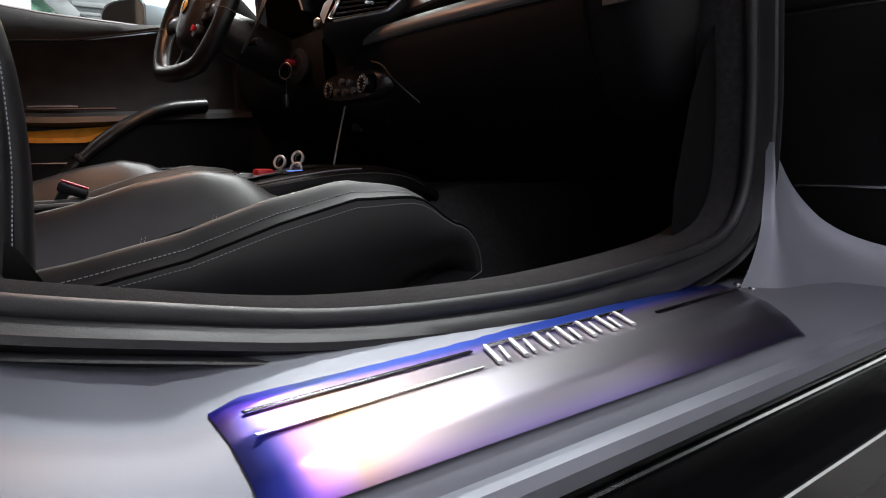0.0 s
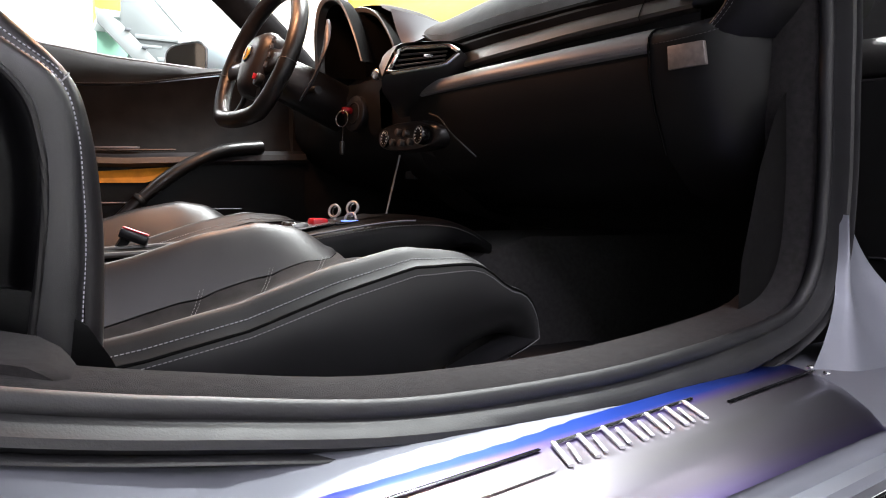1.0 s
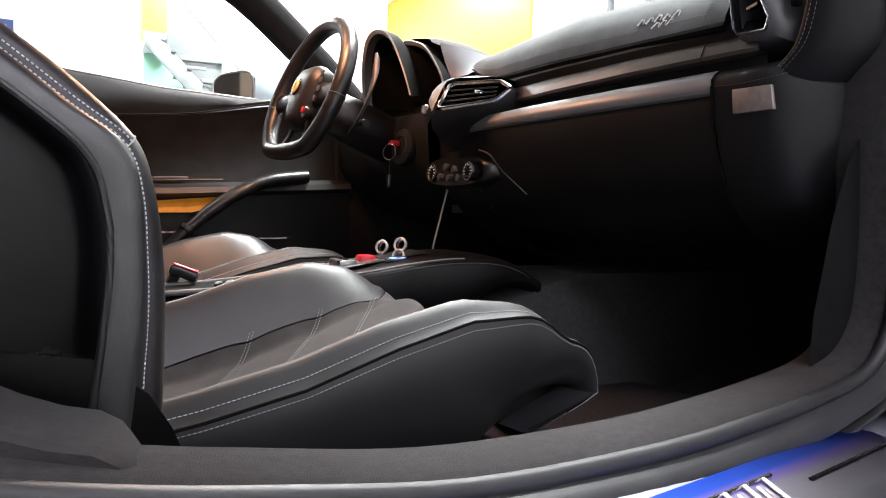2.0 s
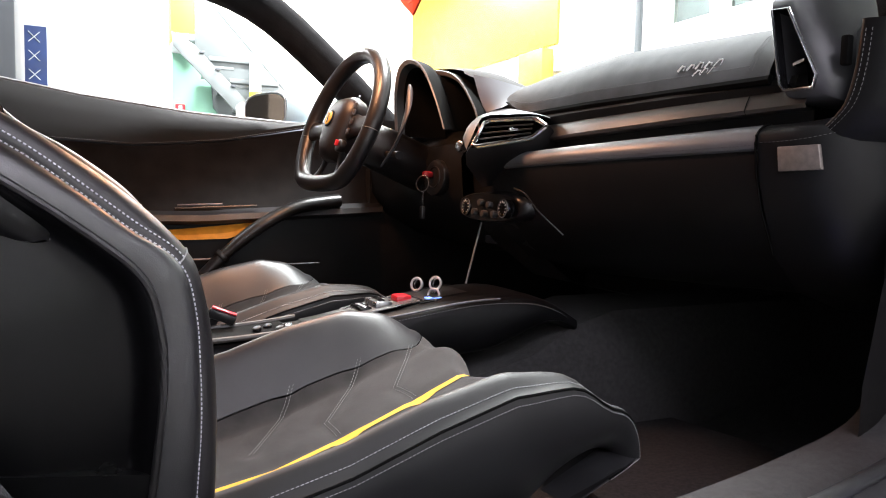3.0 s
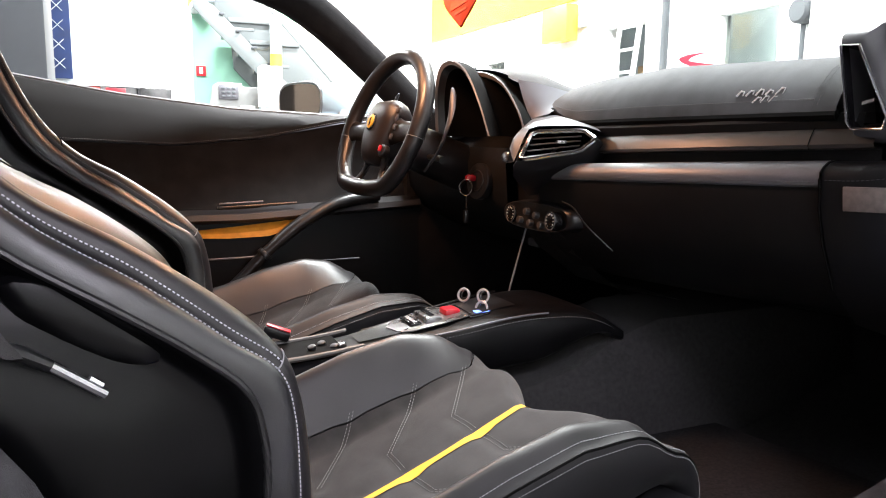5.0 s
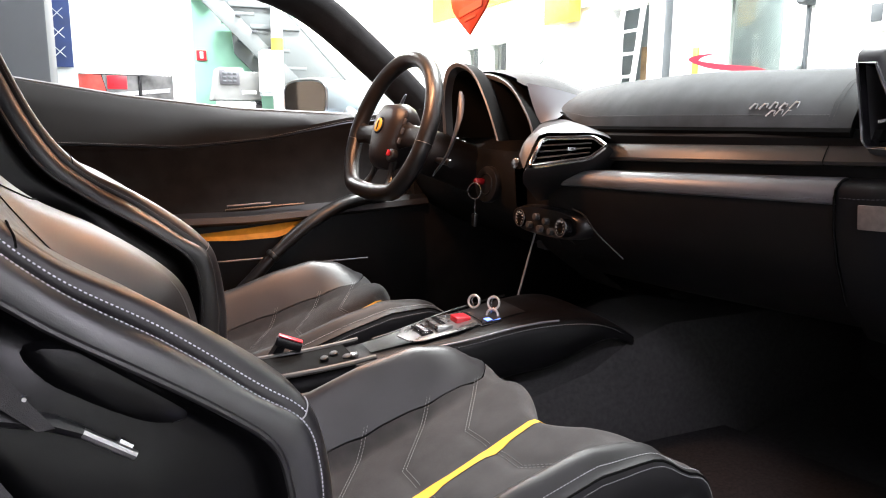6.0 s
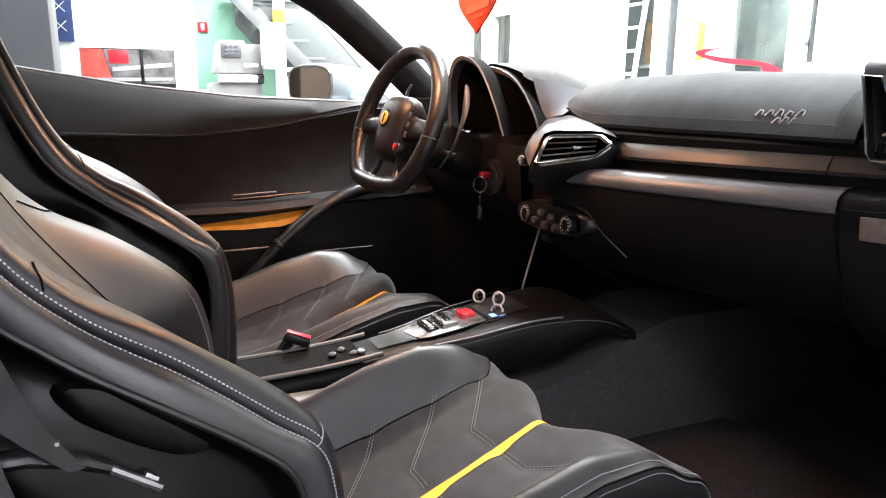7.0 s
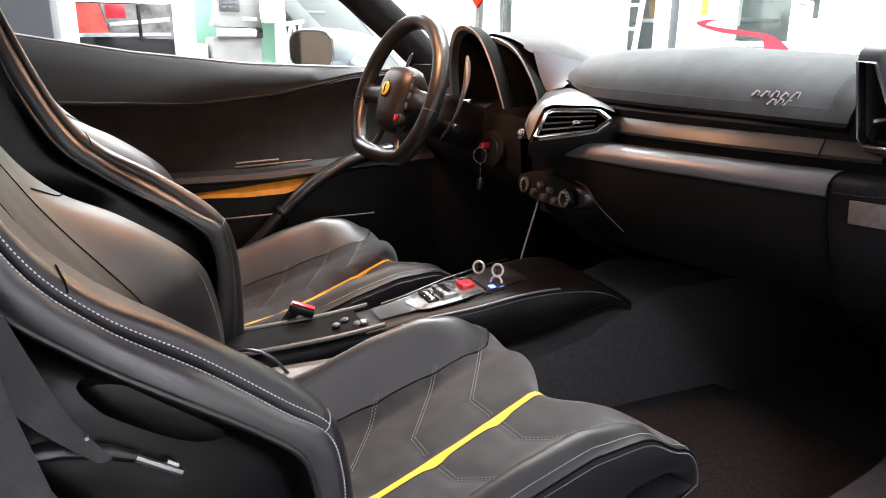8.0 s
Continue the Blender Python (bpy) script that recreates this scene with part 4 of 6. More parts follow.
# local axes: x up the rim, y to the driver's left, z towards the driver


def rim_point(a):
    x, y = 0.176 * math.cos(a), 0.177 * math.sin(a)
    if x < -0.138:
        x = -0.138 - (abs(x) - 0.138) * 0.25
    return Vector((x, y, 0))


wheel = thing("steering_wheel", WC, "black leather steering wheel with a flat bottom", "steering wheel")
part("wheel_rim", tube([WM @ rim_point(a) for a in np.linspace(0, 2 * math.pi, 72, endpoint=False)], 0.0195, 12, closed=True, up=WM.to_3x3() @ Vector((0, 0, 1))), GRIP, wheel, "worn black leather rim")
pad_w = lambda x: lerp(x, (-0.09, -0.084, -0.06, -0.02, 0.02, 0.045, 0.06, 0.066), (0.022, 0.034, 0.046, 0.058, 0.066, 0.064, 0.052, 0.036))
part("airbag_pad", loft([[WM @ Vector((-0.012 + (x + 0.012) * g, w * pad_w(x) * g, z)) for x, w in [(x, 1) for x in np.linspace(-0.09, 0.066, 12)] + [(x, -1) for x in np.linspace(0.066, -0.09, 12)]] for z, g in ((-0.055, 0.7), (-0.03, 0.95), (-0.008, 1.0), (0.006, 0.97), (0.017, 0.88), (0.024, 0.7), (0.027, 0.45), (0.028, 0.2))]), LEATHER, wheel, "black leather hub cover")
part("emblem_ring", disc(WM @ Vector((0.004, 0.004, 0.0285)), WM.to_3x3() @ Vector((0, 0, 1)), 0.0205, 0.005, 28, 0.001), GLOSS, wheel, "black ring of the emblem")
part("emblem", disc(WM @ Vector((0.004, 0.004, 0.0305)), WM.to_3x3() @ Vector((0, 0, 1)), 0.0165, 0.004, 28, 0.001), SIGNYELLOW, wheel, "round yellow emblem")
part("emblem_mark", prism([WM @ Vector((0.004 + x, 0.004 + y, 0.0328)) for x, y in ((-0.011, -0.002), (-0.004, -0.004), (0.002, -0.001), (0.010, -0.003), (0.011, 0.001), (0.004, 0.004), (-0.003, 0.002), (-0.010, 0.003))], WM.to_3x3() @ Vector((0, 0, 0.0006))), GLOSS, wheel, "dark mark on the emblem")
for s_ in (-1, 1):
    part("spoke", loft([[WM @ Vector((x + h * math.cos(a), s_ * y, z + d * math.sin(a))) for a in np.linspace(0, 2 * math.pi, 14, endpoint=False)] for y, x, z, h, d in ((0.055, -0.006, -0.008, 0.034, 0.014), (0.09, -0.008, -0.006, 0.026, 0.012), (0.13, -0.008, -0.004, 0.022, 0.010), (0.168, -0.008, 0.0, 0.028, 0.012))]), PLASTIC, wheel)
    part("lower_spoke", tube(spline([WM @ Vector((-0.07, s_ * 0.042, -0.012)), WM @ Vector((-0.105, s_ * 0.048, -0.012)), WM @ Vector((-0.146, s_ * 0.066, -0.004))], 9), [0.016, 0.014, 0.012, 0.011, 0.011, 0.011, 0.012, 0.013, 0.015], 10, flat=0.5, up=WM.to_3x3() @ Vector((0, 0, 1))), GRIP, wheel)
    part("spoke_seam", ring(WM @ rim_point(radians(90 * s_ + 90 - 98)) if s_ < 0 else WM @ rim_point(radians(98)), WM.to_3x3() @ Vector((1, 0, 0)), 0.0198, 0.0007, 20), THREAD_DARK, wheel)
dial_z = WM.to_3x3() @ Vector((0, 0, 1))
part("selector_base", disc(WM @ Vector((-0.060, -0.066, 0.008)), dial_z, 0.015, 0.016, 20, 0.003), PLASTIC, wheel)
part("selector_lever", box(-0.004, 0.010, -0.0025, 0.0025, 0.0, 0.008, 0.002, m=WM @ Matrix.Translation((-0.060, -0.066, 0.016))), RED, wheel, "red selector lever")

for x, y in ((0.038, -0.073), (0.02, -0.078), (-0.002, -0.080), (-0.025, -0.078)):
    part("hub_button", box(-0.007, 0.007, -0.004, 0.004, 0.0, 0.006, 0.0015, m=WM @ Matrix.Translation((x, y, 0.006))), SATIN, wheel, "small satin button")
for s_ in (-1, 1):
    part("shift_paddle", tube(spline([WM @ Vector(p) for p in ((-0.075, s_ * 0.115, -0.080), (-0.02, s_ * 0.145, -0.082), (0.05, s_ * 0.152, -0.080), (0.10, s_ * 0.142, -0.076), (0.122, s_ * 0.130, -0.074))], 14), [0.003, 0.005, 0.006, 0.007, 0.0075, 0.008, 0.008, 0.008, 0.008, 0.0075, 0.007, 0.006, 0.005, 0.003], 8, flat=0.5), SATIN, wheel, "long satin metal shift paddle")
    part("stalk", tube([WM @ Vector((-0.03, s_ * 0.06, -0.11)), WM @ Vector((-0.035, s_ * 0.12, -0.105)), WM @ Vector((-0.038, s_ * 0.135, -0.104))], [0.007, 0.008, 0.009], 10), PLASTIC, wheel)
column = whole("steering_column", loft([[WM @ Vector((0.05 * math.cos(a) * g - 0.012, 0.06 * math.sin(a) * g, -d)) for a in np.linspace(0, 2 * math.pi, 20, endpoint=False)] for d, g in ((0.045, 0.8), (0.06, 1.0), (0.12, 1.1), (0.25, 1.15))]), PLASTIC, "black steering column cover behind the wheel", "steering column")

# ---- centre console ----
console = thing("centre_console", (0, 0, 0.2), "black centre console bridge with metal control strip", "centre console")
BR = spline([(-0.62, 0, 0.40), (-0.35, 0, 0.405), (-0.2, 0, 0.415), (-0.05, 0, 0.438), (0.06, 0, 0.457), (0.16, 0, 0.471), (0.25, 0, 0.471), (0.31, 0, 0.455), (0.36, 0, 0.425)], 40)
HW = [0.066 + 0.03 * smooth(p.x, -0.12, 0.06) + 0.03 * smooth(p.x, 0.05, 0.3) for p in BR]
thick = lambda x: 1 - 0.72 * smooth(x, 0.16, 0.36)
part("console_bridge", loft([[(p.x, h * math.copysign(abs(math.cos(a)) ** 0.5, math.cos(a)), p.z - 0.058 * thick(p.x) * (1 - math.copysign(abs(math.sin(a)) ** 0.5, math.sin(a)))) for a in np.linspace(0, 2 * math.pi, 24, endpoint=False)] for p, h in zip(BR, HW)]), BRIDGE, console)
part("control_strip", grid([[(p.x, w * (0.03 + 0.02 * smooth(p.x, -0.16, 0.0)), p.z + 0.002) for w in (-1, -0.5, 0, 0.5, 1)] for p in BR if -0.18 < p.x < 0.16]), PLASTIC, console, "satin metal control strip")
part("hazard_button", box(0.018, 0.050, -0.018, 0.018, 0.446, 0.465, 0.005), RED, console, "red square button")
for x, y, z in ((0.084, 0.042, 0.478), (0.100, -0.014, 0.486), (0.092, -0.024, 0.464)):
    lever_ = part("ring_lever", ring((x, y, z), (-0.85, -0.5, 0.25), 0.0128, 0.0024), EMBLEM, console, "chrome ring switch")
    part("ring_back", ring((x + 0.007, y + 0.004, z - 0.001), (-0.85, -0.5, 0.25), 0.0104, 0.0018), CHROME, lever_)
    part("ring_stem", box(x - 0.003, x + 0.010, y - 0.004, y + 0.006, z - 0.020, z - 0.010, 0.002), CHROME, lever_)
buckle = thing("seat_belt_buckle", (-0.27, 0.075, 0.38), "seat belt buckle with a red release button", "belt buckle")
part("buckle_body", loft([[(x + a * 0.009, y + b * 0.012, z + d) for a, b in ((-1, -1), (1, -1), (1, 1), (-1, 1))] for x, y, z, d in ((-0.345, 0.085, 0.36, 0), (-0.318, 0.075, 0.405, 0), (-0.30, 0.070, 0.434, 0))]), PLASTIC, buckle)
part("buckle_head", box(-0.025, 0.025, -0.010, 0.010, -0.012, 0.006, 0.004, m=Matrix.Translation((-0.292, 0.058, 0.432)) @ Matrix.Rotation(radians(-14), 4, "Z") @ Matrix.Rotation(radians(20), 4, "Y")), PLASTIC, buckle)
part("release_button", box(-0.023, 0.023, -0.008, 0.008, 0.006, 0.0095, 0.0015, m=Matrix.Translation((-0.292, 0.058, 0.432)) @ Matrix.Rotation(radians(-14), 4, "Z") @ Matrix.Rotation(radians(20), 4, "Y")), RED, buckle, "red button")

# ---- driver's door ----
door = thing("driver_door", (-0.3, 0.8, 0.3), "closed driver's door with black leather panel", "car door")
beltz = lambda x: lerp(x, (-0.95, -0.735, -0.54, -0.25, 0.07, 0.3), (0.965, 0.929, 0.898, 0.868, 0.855, 0.85))
lowz = lambda x: lerp(x, (-0.95, -0.69, -0.41, -0.19, 0.03, 0.2), (0.785, 0.780, 0.769, 0.79, 0.835, 0.85))
xs = np.linspace(-0.93, 0.25, 40)
part("door_ledge", grid([[(x, 0.885, beltz(x) - 0.006), (x, 0.86, beltz(x)), (x, 0.845, beltz(x) - 0.004), (x, 0.80, (beltz(x) + lowz(x)) / 2 + 0.012), (x, 0.762, lowz(x) + 0.012), (x, 0.758, lowz(x))] for x in xs]), DOORHIDE, door, "leather window ledge")
part("window_strip", tube([(x, 0.866, beltz(x) + 0.003) for x in xs], 0.004, 6), LIP, door, "pale window seal")
part("door_panel", grid([[(x, 0.757, lowz(x) - 0.003), (x, 0.765, lowz(x) - 0.02), (x, 0.76, 0.70), (x, 0.745, 0.64), (x, 0.72, 0.60)] for x in xs]), DOORSUEDE, door, "black suede door panel")
part("armrest", grid([[(x, 0.725, 0.602 + 0.06 * max(0, x + 0.25)), (x, 0.69, 0.59 + 0.06 * max(0, x + 0.25)), (x, 0.685, 0.575 + 0.06 * max(0, x + 0.25)), (x, 0.70, 0.565 + 0.06 * max(0, x + 0.25))] for x in xs]), LEATHER, door)
part("pull_pocket", grid([[(x, 0.70 + 0.01 * math.sin(math.pi * f), lerp(x, (-0.6, -0.40, -0.28, -0.10), (0.534, 0.547, 0.556, 0.573)) * (1 - f) + lerp(x, (-0.6, -0.42, -0.29, -0.18, -0.15, -0.10), (0.527, 0.531, 0.525, 0.528, 0.54, 0.570)) * f) for f in (0, 0.3, 0.6, 1)] for x in np.linspace(-0.6, -0.10, 24)]), OCHRE, door, "ochre yellow leather pull")
part("lower_panel", grid([[(x, 0.712, 0.569 + 0.06 * max(0, x + 0.25)), (x, 0.71, 0.52), (x, 0.70, 0.40), (x, 0.70, 0.2)] for x in xs]), BRIDGE, door)
part("door_brace", tube(spline([(-0.21, 0.672, 0.478), (-0.14, 0.672, 0.538), (-0.08, 0.672, 0.579), (-0.02, 0.675, 0.609), (0.04, 0.685, 0.624), (0.12, 0.70, 0.634)], 22), [0.018] * 3 + [0.021] * 12 + [0.023] * 7, 14, flat=0.85), GRIP, door, "black leather grab handle")
part("brace_foot", tube(spline([(-0.33, 0.675, 0.35), (-0.27, 0.674, 0.412), (-0.205, 0.672, 0.482)], 8), [0.026, 0.022, 0.02, 0.019, 0.018, 0.0175, 0.017, 0.017], 12), PLASTIC, door, "black foot of the grab handle")
part("door_shell", box(-0.95, 0.3, 0.89, 0.95, 0.2, 0.85, 0.02), SILVER, door)

# ---- door mirror ----
mirror = thing("door_mirror", (0.0, 1.05, 0.85), "silver-blue door mirror outside the window", "door mirror")
part("mirror_shell", loft([[(x + 0.02, 1.05 + sh + 0.118 * math.copysign(abs(math.cos(a)) ** 0.62, math.cos(a)) * g, 0.905 + 0.062 * math.copysign(abs(math.sin(a)) ** 0.55, math.sin(a)) * g) for a in np.linspace(0, 2 * math.pi, 28, endpoint=False)] for x, g, sh in ((-0.04, 1.0, 0), (-0.02, 1.05, 0), (0.04, 1.03, 0.0), (0.11, 0.88, -0.005), (0.18, 0.66, -0.01), (0.24, 0.4, -0.015), (0.26, 0.15, -0.015))]), MIRRORPAINT, mirror)
part("mirror_glass", loft([[(x + 0.02, 1.05 + 0.108 * math.copysign(abs(math.cos(a)) ** 0.62, math.cos(a)), 0.905 + 0.054 * math.copysign(abs(math.sin(a)) ** 0.55, math.sin(a))) for a in np.linspace(0, 2 * math.pi, 28, endpoint=False)] for x in (-0.043, -0.0405)]), MIRROR, mirror, "mirror glass")
part("mirror_rim", tube([(-0.022, 1.05 + 0.113 * math.copysign(abs(math.cos(a)) ** 0.62, math.cos(a)), 0.905 + 0.058 * math.copysign(abs(math.sin(a)) ** 0.55, math.sin(a))) for a in np.linspace(0, 2 * math.pi, 40, endpoint=False)], 0.0025, 8, closed=True, up=(1, 0, 0)), BRIGHT, mirror, "thin bright rim")
part("mirror_arm", tube([(0.06, 0.86, 0.83), (0.06, 0.93, 0.86), (0.05, 0.98, 0.885)], 0.02, 10), MIRRORPAINT, mirror)
mirror.rotation_euler.z = radians(22)

# ---- sill plate ----
def plate_z(x, y):
    return lerp(-(y - SKEW * x), (0.80, 0.845, 0.90, 0.945, 0.98, 1.0, 1.012), (0.317, 0.3235, 0.3255, 0.3225, 0.3125, 0.3025, 0.296)) + 0.0015


def tint_mat():
    """Brushed steel under a clear film whose rim shows blue and violet, with warm glare painted in."""
    m = mat("film_and_glare_steel", (0.5, 0.5, 0.52), 0.27, metal=1.0, vary=0.02, scale=4)
    nt = m.node_tree
    b = nt.nodes["Principled BSDF"]
    co = nt.nodes.new("ShaderNodeTexCoord")
    sep = nt.nodes.new("ShaderNodeSeparateXYZ")
    nt.links.new(co.outputs["UV"], sep.inputs[0])
    ramp = nt.nodes.new("ShaderNodeValToRGB")
    els = ramp.color_ramp.elements
    els[0].position, els[0].color = 0.0, (0.28, 0.22, 0.52, 1)
    els[1].position, els[1].color = 1.0, (0.03, 0.13, 0.95, 1)
    for pos, col in ((0.04, (0.38, 0.32, 0.58, 1)), (0.12, (0.44, 0.40, 0.50, 1)), (0.34, (0.48, 0.46, 0.49, 1)), (0.68, (0.48, 0.43, 0.52, 1)), (0.78, (0.36, 0.25, 0.85, 1)), (0.86, (0.06, 0.17, 1.0, 1))):
        e = els.new(pos)
        e.color = col
    nt.links.new(sep.outputs["Y"], ramp.inputs[0])
    # Lengthwise: blue film edge, then painted warm glare, painted duller to the right.
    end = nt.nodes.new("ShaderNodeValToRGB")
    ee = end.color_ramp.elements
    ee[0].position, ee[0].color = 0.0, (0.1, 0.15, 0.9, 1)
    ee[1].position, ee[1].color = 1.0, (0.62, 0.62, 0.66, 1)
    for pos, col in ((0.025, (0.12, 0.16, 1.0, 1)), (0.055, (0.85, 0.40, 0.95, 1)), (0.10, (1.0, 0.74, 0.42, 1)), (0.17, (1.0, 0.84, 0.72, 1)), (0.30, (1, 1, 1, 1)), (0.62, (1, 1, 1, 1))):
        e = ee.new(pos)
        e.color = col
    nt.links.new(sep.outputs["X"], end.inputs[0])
    mul = nt.nodes.new("ShaderNodeMix")
    mul.data_type, mul.blend_type = "RGBA", "MULTIPLY"
    mul.inputs[0].default_value = 1.0
    nt.links.new(ramp.outputs[0], mul.inputs[6])
    nt.links.new(end.outputs[0], mul.inputs[7])
    nt.links.new(mul.outputs[2], b.inputs["Base Color"])
    nt.links.remove(b.inputs["Roughness"].links[0])
    b.inputs["Roughness"].default_value = 0.28
    return m


FILM_AND_GLARE = tint_mat()
plate = thing("sill_plate", (0, -0.92, 0.325), "brushed steel sill plate with blue-violet protective film and painted warm glare", "sill plate")


K, F = np.linspace(0, 1, 40), np.linspace(0, 1, 28)
rows = []
for f in F:
    left = -0.338 + 0.022 * max(0, 1 - f / 0.14) ** 2
    right = 0.338 - 0.075 * f - 0.03 * max(0, 1 - f / 0.14) ** 2
    row = []
    for k in K:
        x = left + (right - left) * k
        y = (-0.882 + 0.034 * k) * (1 - f) - 1.006 * f + SKEW * x
        row.append((x, y, plate_z(x, y) + 0.0025 - 0.004 * max(0, abs(2 * k - 1) - 0.985) / 0.015))
    rows.append(row)
bm = grid(rows)
uv = bm.loops.layers.uv.new("UVMap")
bm.verts.index_update()
for face in bm.faces:
    for lp in face.loops:
        i = lp.vert.index
        lp[uv].uv = (K[i % 40], 1 - F[i // 40])
part("plate_body", bm, FILM_AND_GLARE, plate)


def on_plate(x, y, lift=0.002):
    return Vector((x, y, plate_z(x, y) + 0.0025 + lift))


part("groove", tube([on_plate(x, -0.962 + (x + 0.327) * 0.185, 0.0015) for x in np.linspace(-0.322, -0.128, 8)], 0.0022, 6, flat=0.4), GLOSS, plate, "dark pressed groove")
part("groove", tube([on_plate(x, -0.993 + (x + 0.327) * 0.185, 0.0015) for x in np.linspace(-0.325, -0.14, 8)], 0.0018, 6, flat=0.4), BRIGHT, plate)
part("groove", tube([on_plate(x, -0.905 + (x - 0.10) * 0.2, 0.0015) for x in np.linspace(0.115, 0.305, 8)], 0.0022, 6, flat=0.4), GLOSS, plate, "dark pressed groove")
for x, y in ((0.305, -0.88), (0.31, -0.857)):
    part("rivet", disc(on_plate(x, y, 0.003), (0, 0, 1), 0.004, 0.004, 12, 0.001), CHROME, plate, "small bright rivet")
# raised emblem letters as plain bars
for k in range(7):
    x0 = -0.118 + 0.030 * k
    y0 = -0.940 + 0.0053 * k
    part("emblem_bar", tube([on_plate(x0 + 0.006, y0 + 0.018, 0.003), on_plate(x0 - 0.006, y0 - 0.018, 0.002)], 0.0026, 8, flat=0.6), EMBLEM, plate, "raised bright metal bar")
    if k < 6:
        part("emblem_bar", tube([on_plate(x0 + 0.016, y0 + 0.012, 0.003), on_plate(x0 + 0.006, y0 - 0.014, 0.002)], 0.0018, 8, flat=0.6), EMBLEM, plate, "raised bright metal bar")
part("emblem_line", tube([on_plate(-0.112, -0.922, 0.002), on_plate(0.085, -0.884, 0.002)], 0.002, 6), CHROME, plate)

# ---- front pillar skin beside the opening ----
A_ = [(0.33, -0.845, 0.318), (0.37, -0.832, 0.345), (0.402, -0.82, 0.372), (0.424, -0.81, 0.395), (0.436, -0.803, 0.420), (0.446, -0.798, 0.452), (0.452, -0.793, 0.505)]
B_ = [(0.70, -0.985, 0.318), (0.62, -0.93, 0.350), (0.565, -0.872, 0.372), (0.54, -0.838, 0.392), (0.527, -0.815, 0.415), (0.510, -0.795, 0.450), (0.468, -0.790, 0.507)]
rows = []
for a, b in zip(A_, B_):
    a, b = Vector(a), Vector(b)
    hollow = (b - a).length
    rows.append([a, a.lerp(b, 0.12) + Vector((0, -0.012, -0.002)), a.lerp(b, 0.35) + Vector((0.01, 0.03, -0.02)) * hollow, a.lerp(b, 0.7) + Vector((0.02, 0.06, -0.03)) * hollow, b])
part("pillar_flare", patch(rows, 24, 18), SILVER, hinge, "silver flare beside the seal", sharp=70)

# ---- open passenger door ----
pdoor = thing("passenger_door", (0.55, -1.2, 0.35), "open passenger door with black leather inner panel", "car door")
DX = lambda y: 0.56 + 0.22 * (-0.76 - y)
OUT = [(-0.684, 0.69), (-0.688, 0.56), (-0.728, 0.495), (-0.746, 0.437), (-0.765, 0.402), (-0.792, 0.372), (-0.835, 0.353), (-0.93, 0.345), (-1.1, 0.34), (-1.7, 0.34), (-1.7, 0.69)]
part("door_lining", prism([(DX(y), y, z) for y, z in OUT], (0.05, 0, 0), 0.006), DASHEND, pdoor, "black leather lining")
part("door_top_roll", loft([[(DX(y) + 0.02 + 0.035 * math.cos(a), y, 0.722 + 0.028 * math.sin(a)) for a in np.linspace(0, 2 * math.pi, 16, endpoint=False)] for y in (-0.684, -0.70, -1.0, -1.7)]), GREYLEATHER, pdoor, "grey leather top roll")
part("door_strip", tube([(DX(y) - 0.002, y, 0.443) for y in (-0.772, -1.0, -1.7)], 0.002, 6), CHROME, pdoor, "thin bright strip")
part("door_skin", prism([(DX(y) + 0.06, y, z) for y, z in OUT], (0.06, 0, 0), 0.01), SILVER, pdoor, "silver outer skin")

# ---- seat side lever, belt and rear pillar trim ----
whole("rear_pillar_trim", loft([[(x - 0.0, -0.762, z), (x - 0.02, -0.80, z - 0.01), (x - 0.25, -0.81, z), (x - 0.25, -0.75, z)] for k, (x, z) in enumerate(((-0.445, 0.30), (-0.452, 0.385), (-0.49, 0.415), (-0.535, 0.44), (-0.585, 0.52), (-0.605, 0.567), (-0.63, 0.605), (-0.648, 0.638), (-0.662, 0.70), (-0.672, 0.76), (-0.72, 0.95), (-0.78, 1.1)))]), TRIM, "charcoal trim of the pillar behind the opening", "pillar trim")
whole("sill_carpet_hump", loft([[(x + d, y, z) for x, z, d in ((-0.80, 0.30, 0), (-0.80, 0.60, 0), (-0.60, 0.505, 0), (-0.535, 0.447, 0), (-0.50, 0.430, k), (-0.476, 0.420, k), (-0.452, 0.414, k), (-0.438, 0.405, k), (-0.430, 0.392, k), (-0.424, 0.375, k), (-0.415, 0.35, k), (-0.41, 0.30, k))] for y, k in ((-0.858, -0.012), (-0.85, -0.003), (-0.83, 0.0), (-0.79, 0.0), (-0.76, -0.004))]), CARPET, "charcoal carpet hump at the rear of the sill", "carpet trim")


def unturn(p):
    """From the place's axes to those of the turned passenger seat."""
    o = passenger_seat.location
    return Matrix.Rotation(-radians(YAW), 3, "Z") @ (Vector(p) - o) + o


lever = part("recline_lever", tube([unturn(p) for p in ((-0.69, -0.738, 0.656), (-0.64, -0.742, 0.658), (-0.610, -0.736, 0.645), (-0.590, -0.727, 0.630))], [0.009, 0.010, 0.008, 0.006], 10, flat=0.7), PLASTIC, passenger_seat, "black recliner lever with a metal insert")
part("lever_insert", tube([unturn(p) for p in ((-0.594, -0.732, 0.634), (-0.562, -0.722, 0.607))], 0.0036, 8), BRIGHT, lever, "bright metal insert")
part("lever_button", tube([unturn(p) for p in ((-0.572, -0.722, 0.620), (-0.564, -0.720, 0.613))], 0.003, 8), CHROME, lever)
part("seat_foot_cover", loft([[(x, -0.36 + v, z) for x, z in ((-0.62, 0.24), (-0.62, 0.46), (-0.50, 0.44), (-0.458, 0.408), (-0.440, 0.378), (-0.424, 0.34), (-0.41, 0.24))] for v in (-0.20, -0.278, -0.288)]), SHELL, passenger_seat, "black plastic cover of the seat hinge")
